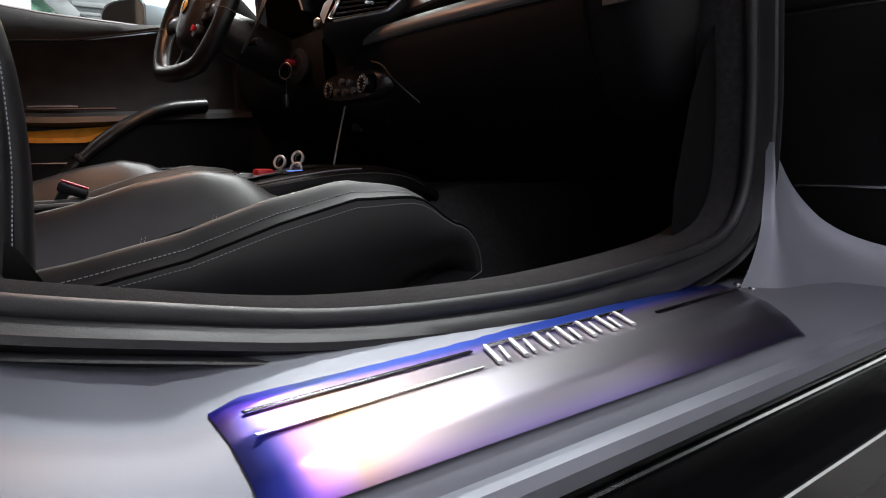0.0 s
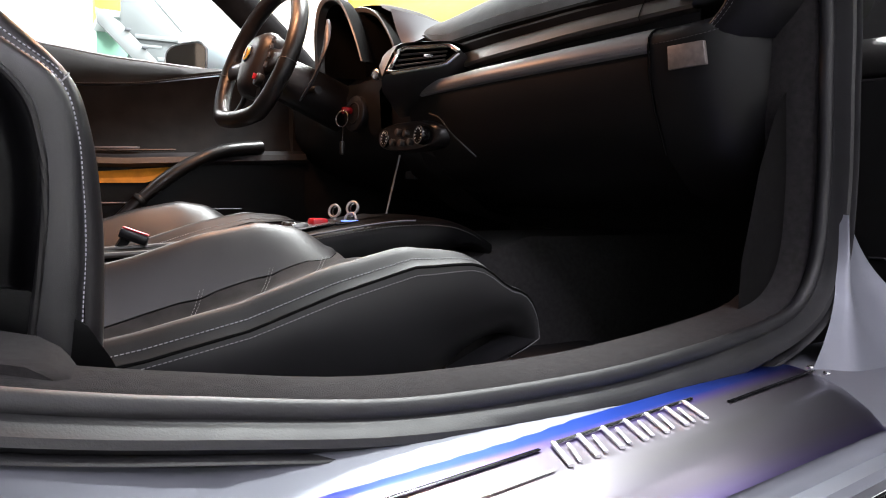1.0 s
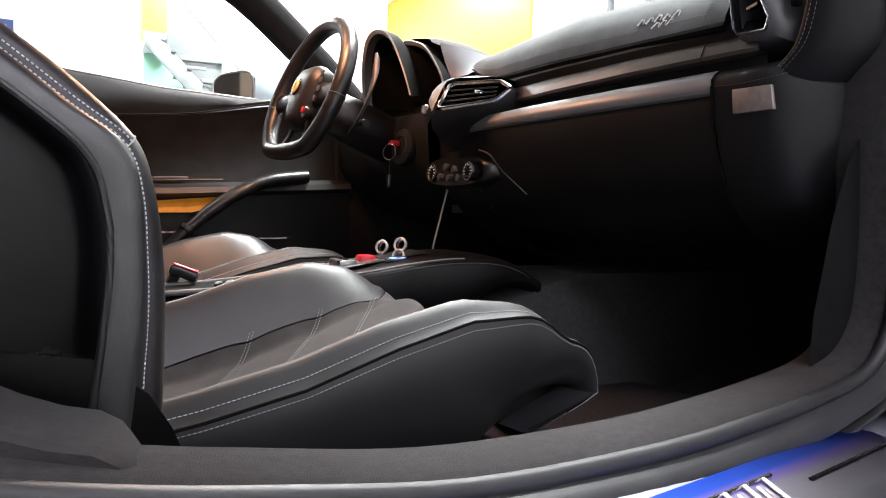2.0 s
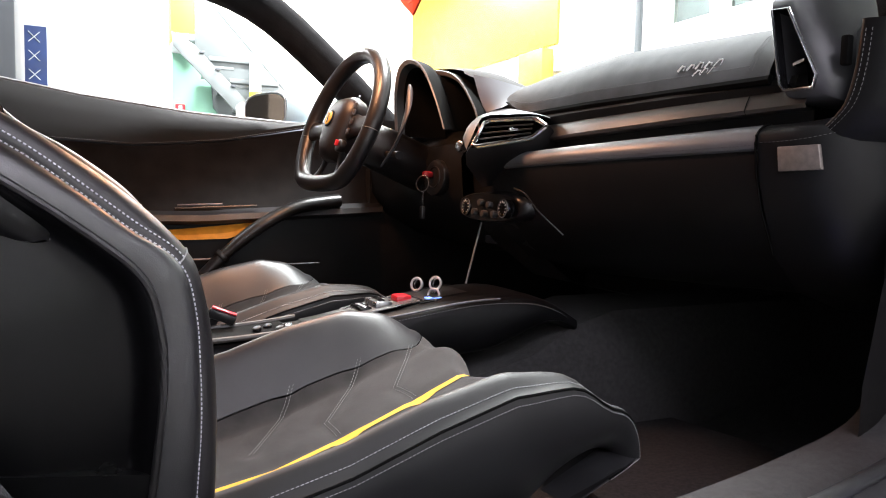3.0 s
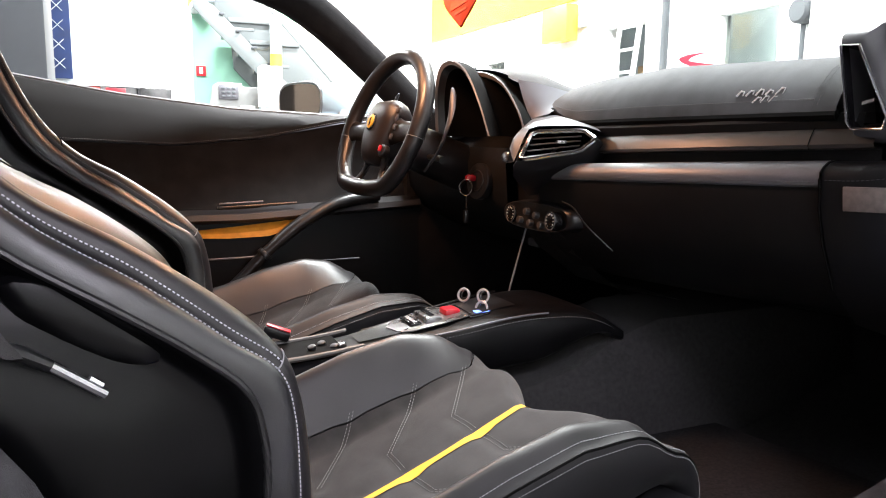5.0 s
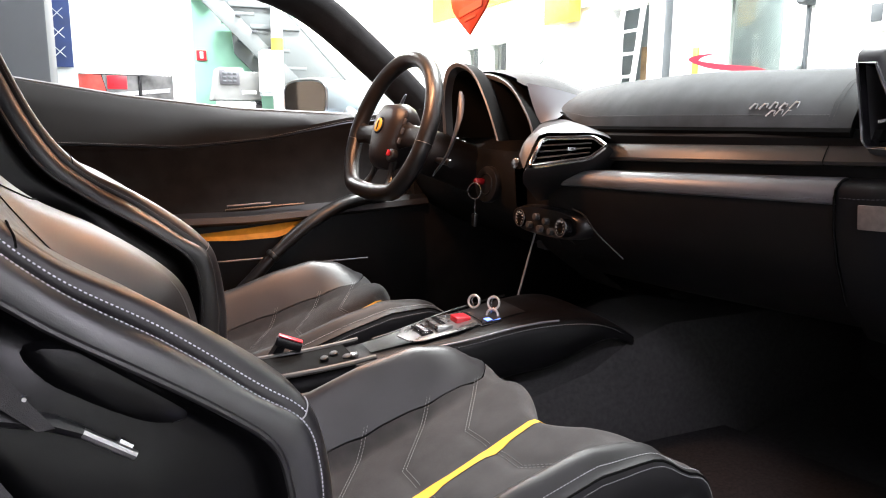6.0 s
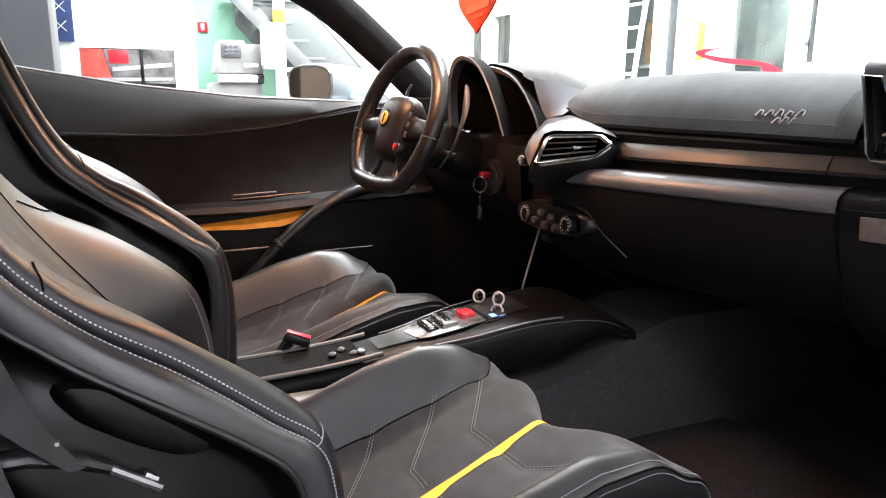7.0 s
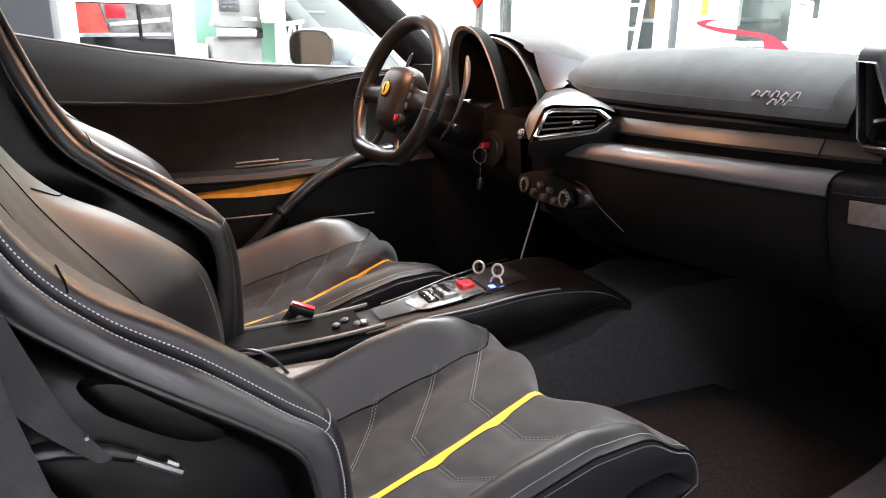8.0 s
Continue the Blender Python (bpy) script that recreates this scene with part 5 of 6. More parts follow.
part("hinge_boss", loft([[unturn((-0.575 + 0.055 * math.cos(a) * g, -0.700 - d, 0.655 + 0.022 * math.sin(a) * g - 0.03 * math.cos(a) * g)) for a in np.linspace(0, 2 * math.pi, 20, endpoint=False)] for d, g in ((0.0, 1.0), (0.008, 0.9), (0.012, 0.6))]), SHELL, passenger_seat, "glossy black hinge cover")
knob = part("adjuster_knob", disc(unturn((-0.590, -0.702, 0.523)), (0, -1, 0.1), 0.012, 0.02, 18, 0.003), GLOSS, passenger_seat, "round black adjuster knob")
part("knob_ring", ring(unturn((-0.590, -0.7125, 0.524)), (0, -1, 0.1), 0.0105, 0.0010), VENTTRIM, knob, "dull metal ring")
belt = thing("seat_belt", (-0.65, -0.74, 0.64), "dark grey seat belt webbing beside the backrest", "seat belt")
right = spline([(-0.735, -0.735, 1.0), (-0.70, -0.74, 0.87), (-0.668, -0.745, 0.775), (-0.650, -0.745, 0.722), (-0.634, -0.745, 0.682), (-0.612, -0.742, 0.645)], 16)
left = spline([(-0.765, -0.745, 0.98), (-0.735, -0.75, 0.86), (-0.698, -0.755, 0.775), (-0.676, -0.757, 0.722), (-0.652, -0.757, 0.686), (-0.618, -0.750, 0.648)], 16)
part("strap", loft([[a, a + Vector((0.004, -0.004, 0)), b.lerp(a, 0.5) + Vector((0, -0.006, 0)), b + Vector((0, -0.004, 0)), b] for a, b in zip(right, left)]), STRAP, belt)
part("strap_bead", disc((-0.622, -0.758, 0.672), (0, -1, 0), 0.0015, 0.004, 8), BRIGHT, belt, "small bright stud")

# ---- console details ----
part("shifter_panel", prism([(-0.085, -0.040, 0.4335), (-0.095, 0.010, 0.4318), (-0.075, 0.040, 0.4350), (0.01, 0.050, 0.4510), (0.055, 0.044, 0.4555), (0.055, -0.050, 0.4555), (0.01, -0.058, 0.4510), (-0.065, -0.050, 0.4368)], (0, 0, 0.003), 0.001), PANELMETAL, console, "satin grey switch panel")
part("lever_panel", prism([(0.058, -0.036, 0.4560), (0.058, 0.036, 0.4560), (0.05, 0.058, 0.4545), (0.09, 0.058, 0.4585), (0.14, 0.035, 0.4600), (0.14, -0.035, 0.4600), (0.09, -0.058, 0.4585), (0.05, -0.058, 0.4545)], (0, 0, 0.003), 0.001), GLOSS, console, "glossy black panel of the ring switches")
part("shifter_switch", box(-0.030, 0.004, -0.034, 0.034, 0.442, 0.4575, 0.004), PANELMETAL, console, "satin metal rocker switch")
part("switch_window", box(-0.060, -0.036, -0.030, 0.030, 0.436, 0.4478, 0.002), GLOSS, console, "black lettered window")
for k in range(5):
    part("window_bar", box(-0.052, -0.044, -0.024 + 0.010 * k, -0.018 + 0.010 * k, 0.4479, 0.4486), THREAD, console)
part("switch_bar", box(-0.020, -0.008, -0.024, 0.024, 0.4570, 0.4600, 0.002), GLOSS, console)
# No lamp: a glowing box imitates the blue reflection on the panel.
part("blue_glint", box(0.070, 0.100, -0.046, -0.030, 0.4585, 0.4625), mat("blue_glow", (0.1, 0.2, 0.9), 0.3, glow=(0.2, 0.35, 1.0, 2.5)), console, "small glowing box imitating a blue reflection")
for s in (-1, 1):
    part("strip_edge", tube([Vector((p.x, s * (h - 0.004), p.z - 0.0075)) for p, h in zip(BR, HW) if -0.14 < p.x < 0.20], 0.0022, 8), SATIN if s < 0 else DARKMETAL, console, "bright edge of the console")
tagged(part("console_stitching", stitches([[Vector((p.x, -(h - 0.001), p.z - 0.016)) for p, h in zip(BR, HW) if -0.2 < p.x < 0.34]]), THREAD_DARK, console, "grey contrast stitching"), kind="stuff")
part("rear_tray", box(-0.66, -0.2, -0.135, -0.08, 0.30, 0.385, 0.006), BEIGE, console, "beige leather side of the rear tray")
# Flat strip on the bridge; matt black stands in for the tray's shade.
part("tray_shade", grid([[(p.x, w, p.z + 0.0015) for w in (-0.052, -0.02, 0.02, 0.052)] for p in BR if p.x < -0.17]), VOID, console, "flat black strip for the shade in the rear tray")
for s_, y in ((-1, -0.057), (1, 0.057)):
    part("tray_rail", tube([(p.x, y, p.z + 0.002) for p in BR if p.x < -0.15], 0.005, 8), RAIL, console, "satin rail")
for x, y in ((-0.205, -0.022), (-0.222, 0.004), (-0.245, -0.016)):
    part("tray_switch", disc((x, y, 0.416), (-0.3, -0.2, 1), 0.008, 0.008, 16, 0.002), PLASTIC, console, "small round switch")
part("tray_clip", box(-0.200, -0.186, -0.036, -0.020, 0.416, 0.426, 0.003), CHROME, console, "small bright clip")
whole("adapter_cable", tube(spline([(-0.47, -0.06, 0.41), (-0.42, -0.085, 0.425), (-0.38, -0.105, 0.41), (-0.35, -0.125, 0.37)], 14), 0.003, 6), PLASTIC, "thin black cable beside the console", "cable")

# ---- door fittings ----
part("door_handle", tube([(-0.317, 0.705, 0.607), (-0.109, 0.700, 0.617)], 0.003, 6), DARKMETAL, door, "slim bright release handle")
part("door_handle", tube([(-0.31, 0.722, 0.615), (-0.196, 0.722, 0.620)], 0.003, 6), SATIN, door)
part("brace_knuckle", disc((-0.204, 0.672, 0.483), (0.75, 0, 0.66), 0.0205, 0.014, 18, 0.003), PLASTIC, door)
part("pocket_edge", tube([(-0.5, 0.69, 0.47), (-0.22, 0.69, 0.475)], 0.003, 6), SATIN, door)
part("pocket_edge", tube([(-0.10, 0.66, 0.46), (0.055, 0.66, 0.462)], 0.002, 6), SATIN, door)
tagged(part("ledge_stitching", stitches([[(x, 0.757, lowz(x) + 0.004) for x in xs]]), THREAD_DARK, door), kind="stuff")

# ---- windscreen with its decal, hanging air freshener ----
def glass_mat():
    m = bpy.data.materials.new("window_glass")
    m.use_nodes = True
    nt = m.node_tree
    for n in list(nt.nodes):
        nt.nodes.remove(n)
    out, mix = nt.nodes.new("ShaderNodeOutputMaterial"), nt.nodes.new("ShaderNodeMixShader")
    clear, gloss = nt.nodes.new("ShaderNodeBsdfTransparent"), nt.nodes.new("ShaderNodeBsdfGlossy")
    clear.inputs[0].default_value = (0.94, 0.97, 0.95, 1)
    gloss.inputs["Roughness"].default_value = 0.02
    mix.inputs[0].default_value = 0.03
    nt.links.new(clear.outputs[0], mix.inputs[1])
    nt.links.new(gloss.outputs[0], mix.inputs[2])
    nt.links.new(mix.outputs[0], out.inputs[0])
    return m


GLASS = glass_mat()


def screen(x, y):
    return Vector((x, y, 0.985 - 0.35 * (x - 0.67) - 0.06 * (y / 0.7) ** 2))


whole("windscreen", grid([[screen(x, y) for y in np.linspace(-0.7, 0.72, 14)] for x in np.linspace(0.12, 0.92, 10)]), GLASS, "clear raked windscreen above the dashboard", "windscreen")
SWO = ((0.652, -0.006, 0.004), (0.650, 0.03, 0.008), (0.656, 0.07, 0.016), (0.672, 0.098, 0.026), (0.702, 0.080, 0.040), (0.722, 0.04, 0.036), (0.735, 0.0, 0.032), (0.750, -0.025, 0.036), (0.79, -0.01, 0.05), (0.84, 0.025, 0.06))
cpts = spline([(x, y, w) for x, y, w in SWO], 40)
rows = []
for i, c in enumerate(cpts):
    t = cpts[min(i + 1, 39)] - cpts[max(i - 1, 0)]
    side = Vector((-t.y, t.x, 0)).normalized() * abs(c.z)
    rows.append([screen(c.x + side.x * w, c.y + side.y * w) - Vector((0, 0, 0.003)) for w in (-0.5, 0, 0.5)])
whole("windscreen_decal", grid(rows), DECAL, "red ribbon-shaped decal on the windscreen", "decal")

heart = thing("air_freshener", (0.05, 0.01, 1.04), "red-orange heart-shaped air freshener on a string", "air freshener")
HS = [Vector((0.05, 0.008 + 0.085 * math.copysign(abs(math.sin(a)) ** 2.0, math.sin(a)), 1.060 + 0.0036 * (13 * math.cos(a) - 5 * math.cos(2 * a) - 2 * math.cos(3 * a) - math.cos(4 * a)))) for a in np.linspace(0, 2 * math.pi, 48, endpoint=False)]
fresh = part("heart", prism(HS, (0.004, 0, 0), 0.001), HEART, heart)
part("heart_band", prism([(0.0485, 0.05, 1.034), (0.0485, -0.045, 1.044), (0.0485, -0.045, 1.058), (0.0485, 0.05, 1.048)], (0.001, 0, 0)), HEARTBAR, fresh, "yellow bar of lettering")
part("heart_band", prism([(0.0485, 0.028, 1.024), (0.0485, -0.022, 1.029), (0.0485, -0.022, 1.033), (0.0485, 0.028, 1.028)], (0.001, 0, 0)), HEARTBAR, fresh)
part("string", tube([(0.052, 0.008, 1.10), (0.055, 0.0, 1.17)], 0.001, 6), THREAD, heart)

# ---- workshop things ----
whole("grey_column", box(-1.75, -0.80, 2.2, 2.6, 0, HIGH, 0.01), GREYPAINT, "dark grey painted column of the workshop", "column", kind="structure")
whole("pilaster", box(-1.2, -0.816, 4.62, 5.0, 0, HIGH, 0.008), STEEL, "light grey painted pilaster", "pilaster", kind="structure")
banner = thing("wall_banner", (-0.91, 4.6, 1.19), "dark blue banner with pale line pattern", "banner")
part("cloth", box(-1.02, -0.822, 4.597, 4.605, 1.19, 1.76, 0.002), BLUE, banner)
for k in range(4):
    for s in (-1, 1):
        part("pattern_line", tube([(-0.90 - 0.035 * s, 4.595, 1.26 + 0.13 * k), (-0.90 + 0.035 * s, 4.595, 1.33 + 0.13 * k)], 0.003, 4), STEEL, banner)
sign = thing("fire_sign", (0.29, 7.16, 1.45), "red fire sign with a white symbol on the wall", "sign")
part("board", box(0.252, 0.352, 7.155, 7.166, 1.455, 1.56, 0.002), RED, sign)
part("symbol", box(0.285, 0.32, 7.150, 7.1546, 1.475, 1.545, 0.004), WHITE, sign, "white symbol")

poster = thing("display_board", (-0.5, 5.0, 0.0), "glossy display board with red and silver picture panels", "display board")
part("backing", box(-0.875, -0.145, 5.0, 5.06, 0.30, 1.175, 0.01), GLOSS, poster)
part("picture", prism([(-0.86, 4.995, 0.93), (-0.60, 4.995, 0.93), (-0.66, 4.995, 1.165), (-0.86, 4.995, 1.165)], (0, -0.004, 0)), POSTERRED, poster, "red picture field")
part("picture", prism([(-0.595, 4.995, 0.92), (-0.15, 4.995, 0.91), (-0.15, 4.995, 1.165), (-0.655, 4.995, 1.165)], (0, -0.004, 0)), PICTURE, poster, "silver-grey picture field")
part("picture_patch", box(-0.62, -0.48, 4.985, 4.990, 1.06, 1.160, 0.003), RED, poster, "red square patch")
part("picture_band", prism([(-0.60, 4.989, 1.0), (-0.17, 4.989, 1.04), (-0.17, 4.989, 1.075), (-0.60, 4.989, 1.03)], (0, -0.003, 0)), CHROME, poster, "bright band")
part("picture_band", prism([(-0.84, 4.989, 0.92), (-0.17, 4.989, 0.935), (-0.17, 4.989, 0.96), (-0.84, 4.989, 0.95)], (0, -0.003, 0)), CHROME, poster, "bright band")
part("divider", box(-0.40, -0.375, 4.982, 4.992, 0.9, 1.165, 0.003), GLOSS, poster)
for x in (-0.80, -0.22):
    part("leg", box(x - 0.02, x + 0.02, 5.0, 5.05, 0, 0.31, 0.004), GLOSS, poster)
whole("low_cabinet", box(-0.13, 0.24, 6.3, 6.8, 0, 0.86, 0.01), STEEL, "light grey low cabinet against the wall", "cabinet")

mach = thing("service_machine", (0.5, 6.4, 0.0), "grey workshop service machine with control panel", "workshop machine")
part("cabinet_body", box(0.27, 0.76, 6.3, 6.8, 0.08, 0.93, 0.02), MACHGREY, mach)
part("head_unit", prism([(0.30, 6.28, 1.02), (0.77, 6.28, 1.02), (0.77, 6.28, 1.30), (0.60, 6.28, 1.30), (0.60, 6.28, 1.335), (0.36, 6.28, 1.335), (0.33, 6.28, 1.15)], (0, 0.4, 0), 0.015), MACHGREY, mach)
pan = part("control_panel", box(0.37, 0.56, 6.262, 6.279, 1.17, 1.31, 0.006), SATIN, mach, "grey key panel")
for i in range(3):
    for j in range(3):
        part("key", box(0.395 + 0.05 * i, 0.43 + 0.05 * i, 6.255, 6.2615, 1.19 + 0.038 * j, 1.21 + 0.038 * j, 0.002), GREYPAINT, pan)
part("label_plate", box(0.58, 0.72, 6.272, 6.279, 1.08, 1.115, 0.003), WHITE, mach, "white label plate")
part("roll", tube([(0.33, 6.27, 0.97), (0.70, 6.27, 0.97)], 0.045, 16), CHROME, mach, "shiny roll")
part("roll_end", tube([(0.70, 6.27, 0.97), (0.76, 6.27, 0.97)], 0.05, 16), GLOSS, mach)
for x in (0.32, 0.71):
    for y in (6.35, 6.75):
        part("castor", disc((x, y, 0.04), (1, 0, 0), 0.04, 0.03, 14, 0.004), GLOSS, mach)
trestle = thing("trestle", (0.95, 6.2, 0), "white folding trestle beside the machine", "trestle")
for a, b in (((0.80, 0.0), (1.02, 1.05)), ((1.10, 0.0), (0.95, 1.05)), ((0.92, 0.0), (1.12, 1.08)), ((1.2, 0.0), (1.04, 1.08))):
    part("strut", tube([(a[0], 6.1, a[1]), (b[0], 6.15, b[1])], 0.016, 8), WHITE, trestle)
part("crossbar", tube([(0.93, 6.12, 1.05), (1.14, 6.12, 1.08)], 0.02, 8), WHITE, trestle)
post = thing("marker_post", (0.915, 6.15, 0), "white round post with yellow and grey bands", "post")
part("shaft", tube([(0.915, 6.15, 0), (0.915, 6.15, 1.98)], 0.056, 16), WHITE, post)
part("yellow_band", tube([(0.915, 6.15, 1.50), (0.915, 6.15, 1.62)], 0.059, 16), SIGNYELLOW, post, "yellow band")
part("grey_band", tube([(0.915, 6.15, 1.80), (0.915, 6.15, 1.90)], 0.059, 16), STEEL, post, "grey band")
whole("water_canister", tube([(0.80, 6.10, 1.10), (0.80, 6.10, 1.47), (0.80, 6.10, 1.50)], [0.08, 0.08, 0.04], 16), WHITE, "white canister beside the post on a bracket", "canister")
whole("canister_bracket", box(0.74, 0.86, 6.04, 6.18, 1.06, 1.10, 0.004), STEEL, "grey steel bracket holding the canister", "bracket")

stair = thing("staircase", (1.2, 5.8, 0), "grey painted steel staircase with open treads", "staircase")
zline = lambda x, b: b - 1.0 * x
for y, b, x0 in ((6.26, 2.40, 0.14), (7.10, 2.40, 0.62)):
    part("stringer", prism([(x0, y, zline(x0, b) - (0.10 if x0 < 0.2 else 0)), (x0 + 0.21, y, zline(x0 + 0.21, b)), (2.38, y, 0), (2.16, y, 0), (x0 + 0.02, y, zline(x0 + 0.24, b))], (0, 0.03, 0), 0.004), STAIRSTEEL, stair, "grey steel stringer")
for k in range(10):
    x = 0.62 + 0.17 * k
    part("tread", box(x - 0.11, x + 0.11, 6.30, 7.09, zline(x, 2.46), zline(x, 2.46) + 0.03, 0.004), STAIRSTEEL, stair)
panel_top = lambda x: 3.03 - 1.08 * x
part("side_panel", prism([(0.365, 6.305, 2.05), (0.365, 6.305, panel_top(0.365)), (2.30, 6.305, panel_top(2.30)), (2.36, 6.305, 0.05), (2.30, 6.305, 0.08)], (0, 0.02, 0), 0.003), CLADDING, stair, "pale grey sheet along the stair")
part("cap_rail", tube([(0.365, 6.315, panel_top(0.365)), (2.30, 6.315, panel_top(2.30))], 0.016, 8), CLADDING, stair, "slim capping rail")
for z in (1.935, 1.735):
    part("panel_rail", box(2.42 - z, (3.03 - z) / 1.08 - 0.02, 6.28, 6.303, z - 0.022, z + 0.022, 0.004), STAIRSTEEL, stair, "grey cross rail")
for k in range(4):
    x = 0.42 + 0.15 * k
    part("tread_bracket", box(x - 0.025, x + 0.025, 6.235, 6.258, zline(x, 2.40) - 0.012, zline(x, 2.40) + 0.012, 0.003), GREYPAINT, stair, "dark bracket under the tread")
whole("yellow_fascia", box(0.19, 0.43, 6.9, 7.16, 2.165, 3.2, 0.005), SIGNYELLOW, "yellow painted fascia panel above the stairs", "panel", kind="structure")
whole("landing_slab", box(0.19, 0.50, 6.34, 7.16, 2.10, 2.16, 0.005), STEEL, "grey landing slab of the stairs", "landing", kind="structure")

# front wall of the workshop
whole("yellow_band", box(3.965, 3.997, 5.4, 9.45, 2.30, 3.7, 0.004), SIGNYELLOW, "broad yellow painted band on the wall", "wall band", kind="structure")
sbox = thing("yellow_wall_box", (3.9, 5.66, 1.87), "yellow box light on a wall bracket", "wall box")
part("box_body", box(3.80, 3.95, 5.42, 5.92, 1.87, 2.24, 0.012), SIGNYELLOW, sbox)
part("bracket", box(3.95, 3.998, 5.30, 5.42, 2.0, 2.12, 0.005), STEEL, sbox)
for y0, y1, z0, z1, n in ((7.05, 7.62, 0.9, 1.85, "window_1"), (7.85, 8.35, 0.9, 1.85, "window_2"), (2.80, 3.48, 0.9, 1.88, "window_3"), (2.55, 3.13, 2.12, 2.9, "window_4"), (3.19, 3.78, 2.12, 2.9, "window_5")):
    win = thing(n, (4.0, (y0 + y1) / 2, z0), "white framed window in the workshop wall", "window", kind="structure")
    part("pane", box(4.06, 4.066, y0 + 0.03, y1 - 0.03, z0 + 0.03, z1 - 0.03), GLASS, win, "clear pane")
    for b in ((y0, y1, z0, z0 + 0.04), (y0, y1, z1 - 0.04, z1), (y0, y0 + 0.04, z0 + 0.042, z1 - 0.042), (y1 - 0.04, y1, z0 + 0.042, z1 - 0.042)):
        part("frame_bar", box(3.985, 4.08, *b, 0.004), WHITE, win)
doorway = thing("door_1", (4.0, 4.64, 0), "white door frame around an open doorway", "door frame", kind="structure")
for b in ((4.27, 4.345, 0, 1.99), (4.945, 5.02, 0, 1.99), (4.347, 4.943, 1.92, 1.99)):
    part("frame_bar", box(3.97, 4.05, *b, 0.005), WHITE, doorway)
whole("storage_crate", box(4.5, 4.9, 4.55, 5.1, 1.15, 1.6, 0.01), CRATE, "brown wooden crate on a shelf beyond the doorway", "crate")
whole("storage_shelf", box(4.4, 5.15, 4.0, 5.6, 1.11, 1.148, 0.005), STEEL, "grey steel shelf beyond the doorway", "shelf")
ladder = thing("ladder", (3.75, 4.6, 0), "pale aluminium ladder leaning at the doorway", "ladder")
la, lb, lc, ld = Vector((3.72, 4.78, 0)), Vector((3.93, 4.50, 2.7)), Vector((3.72, 4.42, 0)), Vector((3.93, 4.24, 2.7))
for a, b in ((la, lb), (lc, ld)):
    part("rail", tube([a, b], 0.024, 8), WHITE, ladder)
for k in range(1, 13):
    part("rung", tube([la.lerp(lb, k / 13), lc.lerp(ld, k / 13)], 0.014, 8), WHITE, ladder)
whole("grey_pipe", tube([(3.93, 4.03, 0), (3.93, 4.03, HIGH)], 0.035, 12), GREYPAINT, "grey vertical pipe on the wall", "pipe")
whole("yellow_strip", box(3.985, 3.998, 3.70, 3.77, 1.15, 1.46, 0.003), SIGNYELLOW, "small yellow strip on the wall", "strip")
for y in (2.50, 2.36):
    whole("white_pipe", tube([(3.94, y, 0), (3.94, y, HIGH)], 0.025, 12), WHITE, "white vertical pipe on the wall", "pipe", "wall pipes")
fan = thing("wall_fan_box", (3.9, 2.62, 1.68), "grey switch box with a conduit on the wall", "switch box")
part("box_body", loft([[(x, 2.60 + 0.085 * math.cos(a) * g, 1.74 + 0.09 * math.sin(a) * g) for a in np.linspace(0, 2 * math.pi, 20, endpoint=False)] for x, g in ((3.995, 1), (3.90, 1), (3.88, 0.8))]), GREYPAINT, fan)
part("conduit", tube([(3.96, 2.60, 1.65), (3.96, 2.60, 1.1)], 0.018, 8), GREYPAINT, fan)
sw = thing("wall_socket_box", (3.95, 2.1, 1.4), "white socket box with dark front on the wall", "socket box")
part("box_body", box(3.88, 3.998, 1.95, 2.25, 1.42, 1.66, 0.012), WHITE, sw)
part("dark_front", box(3.873, 3.879, 1.98, 2.06, 1.47, 1.58, 0.003), GREYPAINT, sw)
tap = thing("wall_tap", (3.9, 2.62, 1.25), "grey hose fitting on the wall", "hose fitting")
part("tap_body", tube([(3.99, 2.64, 1.24), (3.90, 2.64, 1.24), (3.87, 2.64, 1.19)], 0.03, 10), STEEL, tap)
part("tap_wheel", ring((3.90, 2.64, 1.285), (0, 0, 1), 0.035, 0.007), STEEL, tap)
clock = thing("wall_dial", (3.98, 6.35, 1.6), "pale round dial on the wall", "dial")
part("dial_ring", ring((3.985, 6.3, 1.62), (1, 0, 0), 0.12, 0.012), STEEL, clock)
part("dial_face", disc((3.99, 6.3, 1.62), (1, 0, 0), 0.11, 0.008), WHITE, clock)

# ---- bodywork outside the cabin ----
body = thing("sports_car", (1.2, 0, 0), "silver-grey bodywork of the sports car", "car body")


def hull(stations, n=21):
    """A rounded skin across the car: stations are (x, half width, top, bottom, roundness)."""
    rows = []
    for x, w, top, low, e in stations:
        row = []
        for a in np.linspace(0, math.pi, n):
            c, d = math.cos(a), math.sin(a)
            row.append((x, w * math.copysign(abs(c) ** e, c), low + (top - low) * abs(d) ** e))
        rows.append(row)
    return grid([spline([r[k] for r in rows], 4 * len(rows)) for k in range(n)])


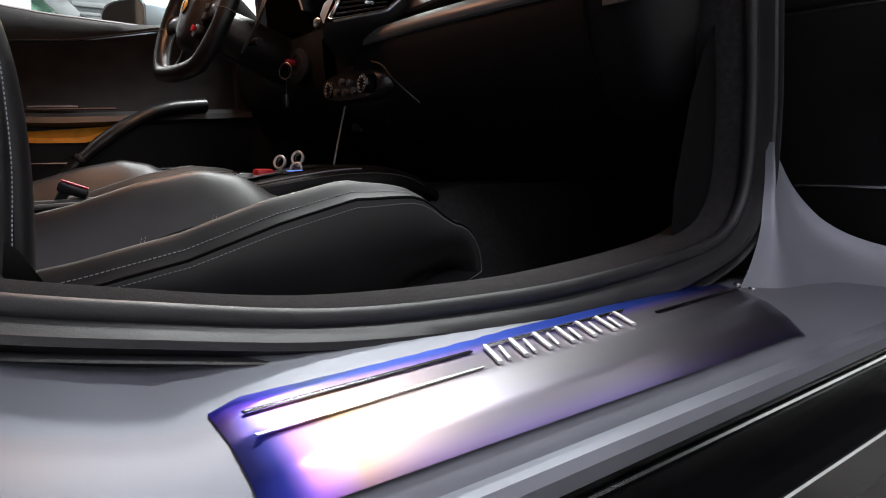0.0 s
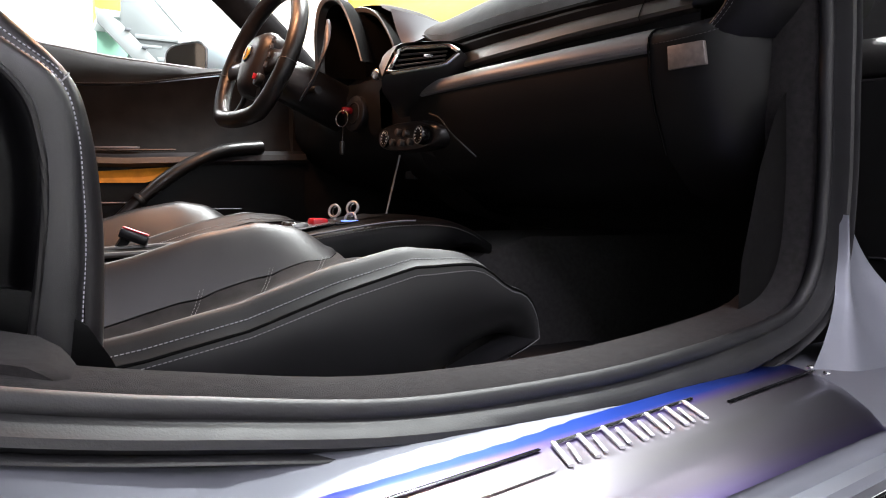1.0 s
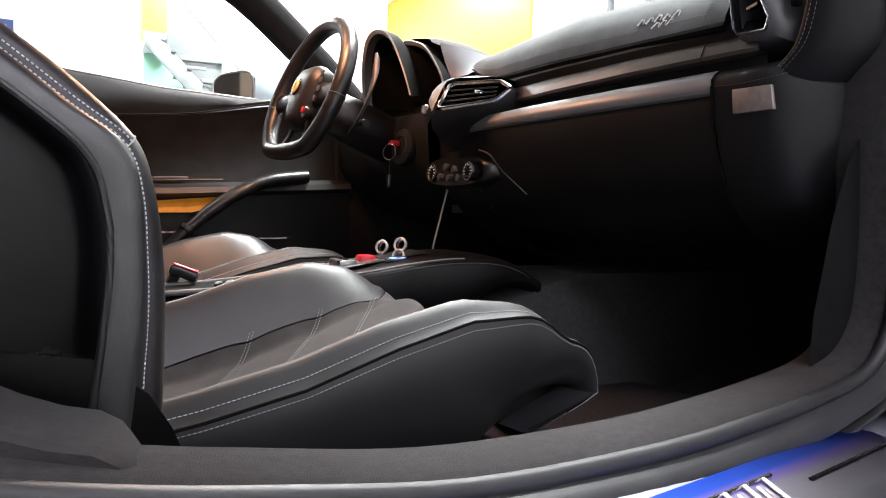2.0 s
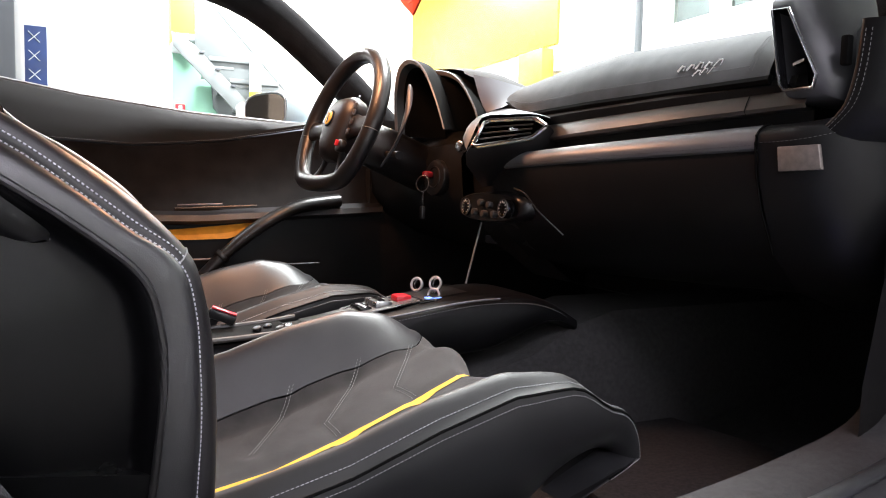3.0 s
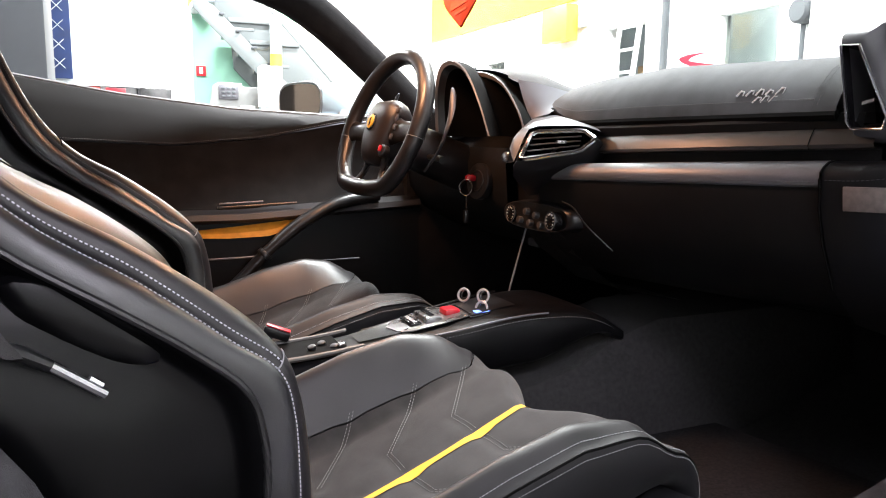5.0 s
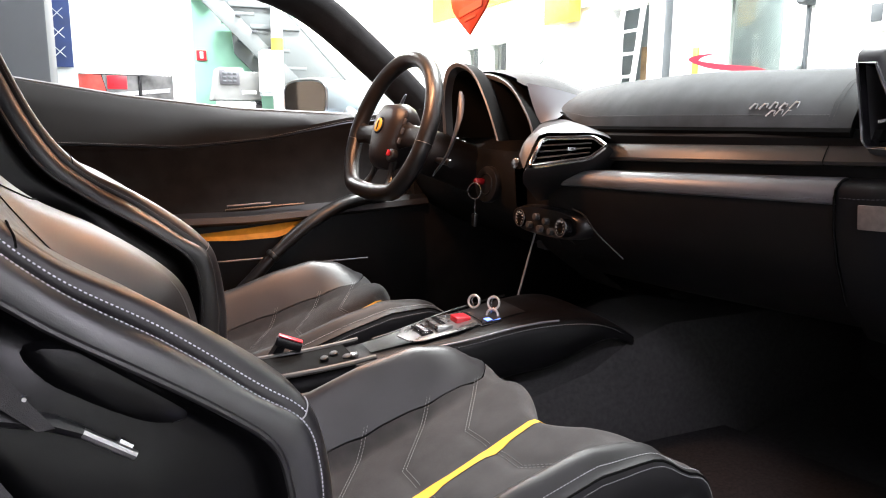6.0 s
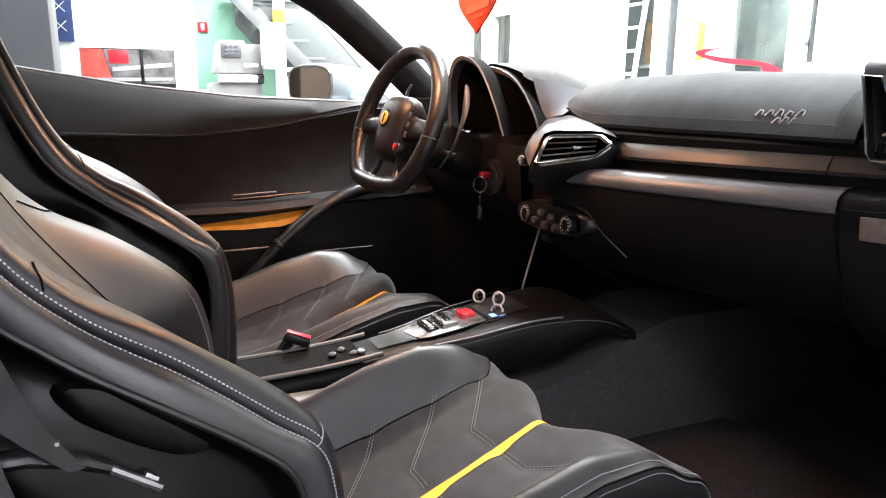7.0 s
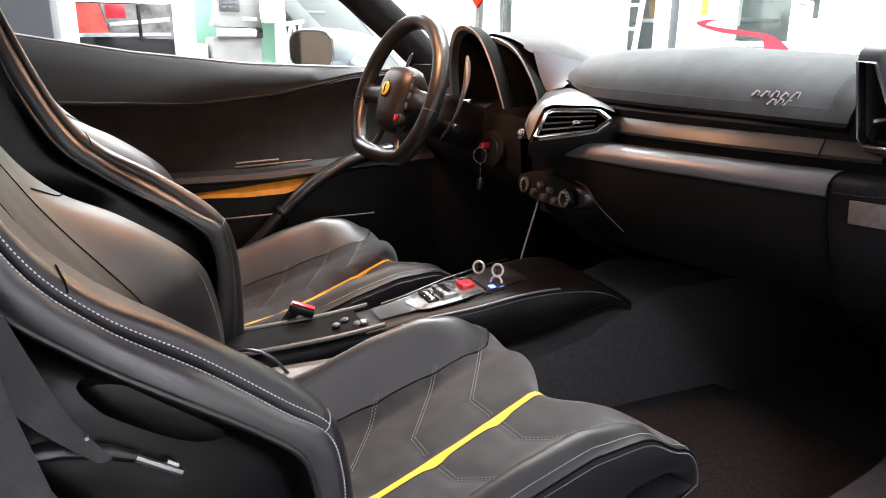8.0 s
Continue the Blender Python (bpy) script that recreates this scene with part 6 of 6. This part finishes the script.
part("bonnet", hull(((1.08, 0.95, 0.80, 0.24, 0.42), (1.3, 0.965, 0.775, 0.24, 0.42), (1.6, 0.96, 0.73, 0.24, 0.45), (1.95, 0.93, 0.64, 0.22, 0.5), (2.25, 0.84, 0.52, 0.22, 0.6), (2.42, 0.66, 0.42, 0.24, 0.8))), SILVER, body)
part("rear_deck", hull(((-1.0, 0.95, 0.94, 0.25, 0.4), (-1.3, 0.97, 0.95, 0.25, 0.42), (-1.65, 0.965, 0.92, 0.25, 0.42), (-1.95, 0.92, 0.86, 0.27, 0.45), (-2.12, 0.86, 0.80, 0.32, 0.5))), SILVER, body)
part("rear_panel", prism([(-2.125, -0.82, 0.38), (-2.125, 0.82, 0.38), (-2.125, 0.72, 0.72), (-2.125, -0.72, 0.72)], (0.03, 0, 0), 0.01), GLOSS, body)
part("roof", grid([[(x, y, 1.26 - 0.05 * (y / 0.7) ** 4 - 0.06 * max(0, (x + 0.3)) ** 2 - 0.25 * max(0, -0.75 - x) ** 2) for y in np.linspace(-0.68, 0.72, 13)] for x in np.linspace(-1.1, 0.1, 9)]), SILVER, body)
part("rear_window", grid([[(-1.1 - 0.5 * f, y * (1 - 0.1 * f), 1.225 - 0.29 * f - 0.05 * (y / 0.7) ** 4) for y in np.linspace(-0.66, 0.70, 9)] for f in np.linspace(0, 1, 6)]), GLOSS, body, "dark rear window")
for s_ in (-1, 1):
    for x in (1.5, -1.4):
        tyre = part("road_wheel", disc((x, s_ * 0.86, 0.34), (0, 1, 0), 0.34, 0.24, 40, 0.04), RUBBER, body, "black tyre")
        hub = part("rim", disc((x, s_ * 0.975, 0.34), (0, 1, 0), 0.25, 0.02, 32, 0.006), SATIN, tyre)
        for k in range(5):
            a = 2 * math.pi * k / 5
            part("spoke", tube([(x + 0.04 * math.cos(a), s_ * 0.99, 0.34 + 0.04 * math.sin(a)), (x + 0.23 * math.cos(a), s_ * 0.985, 0.34 + 0.23 * math.sin(a))], [0.026, 0.018], 8, flat=0.5, up=(0, 1, 0)), BRIGHT, tyre)
body.rotation_euler.z = radians(YAW)
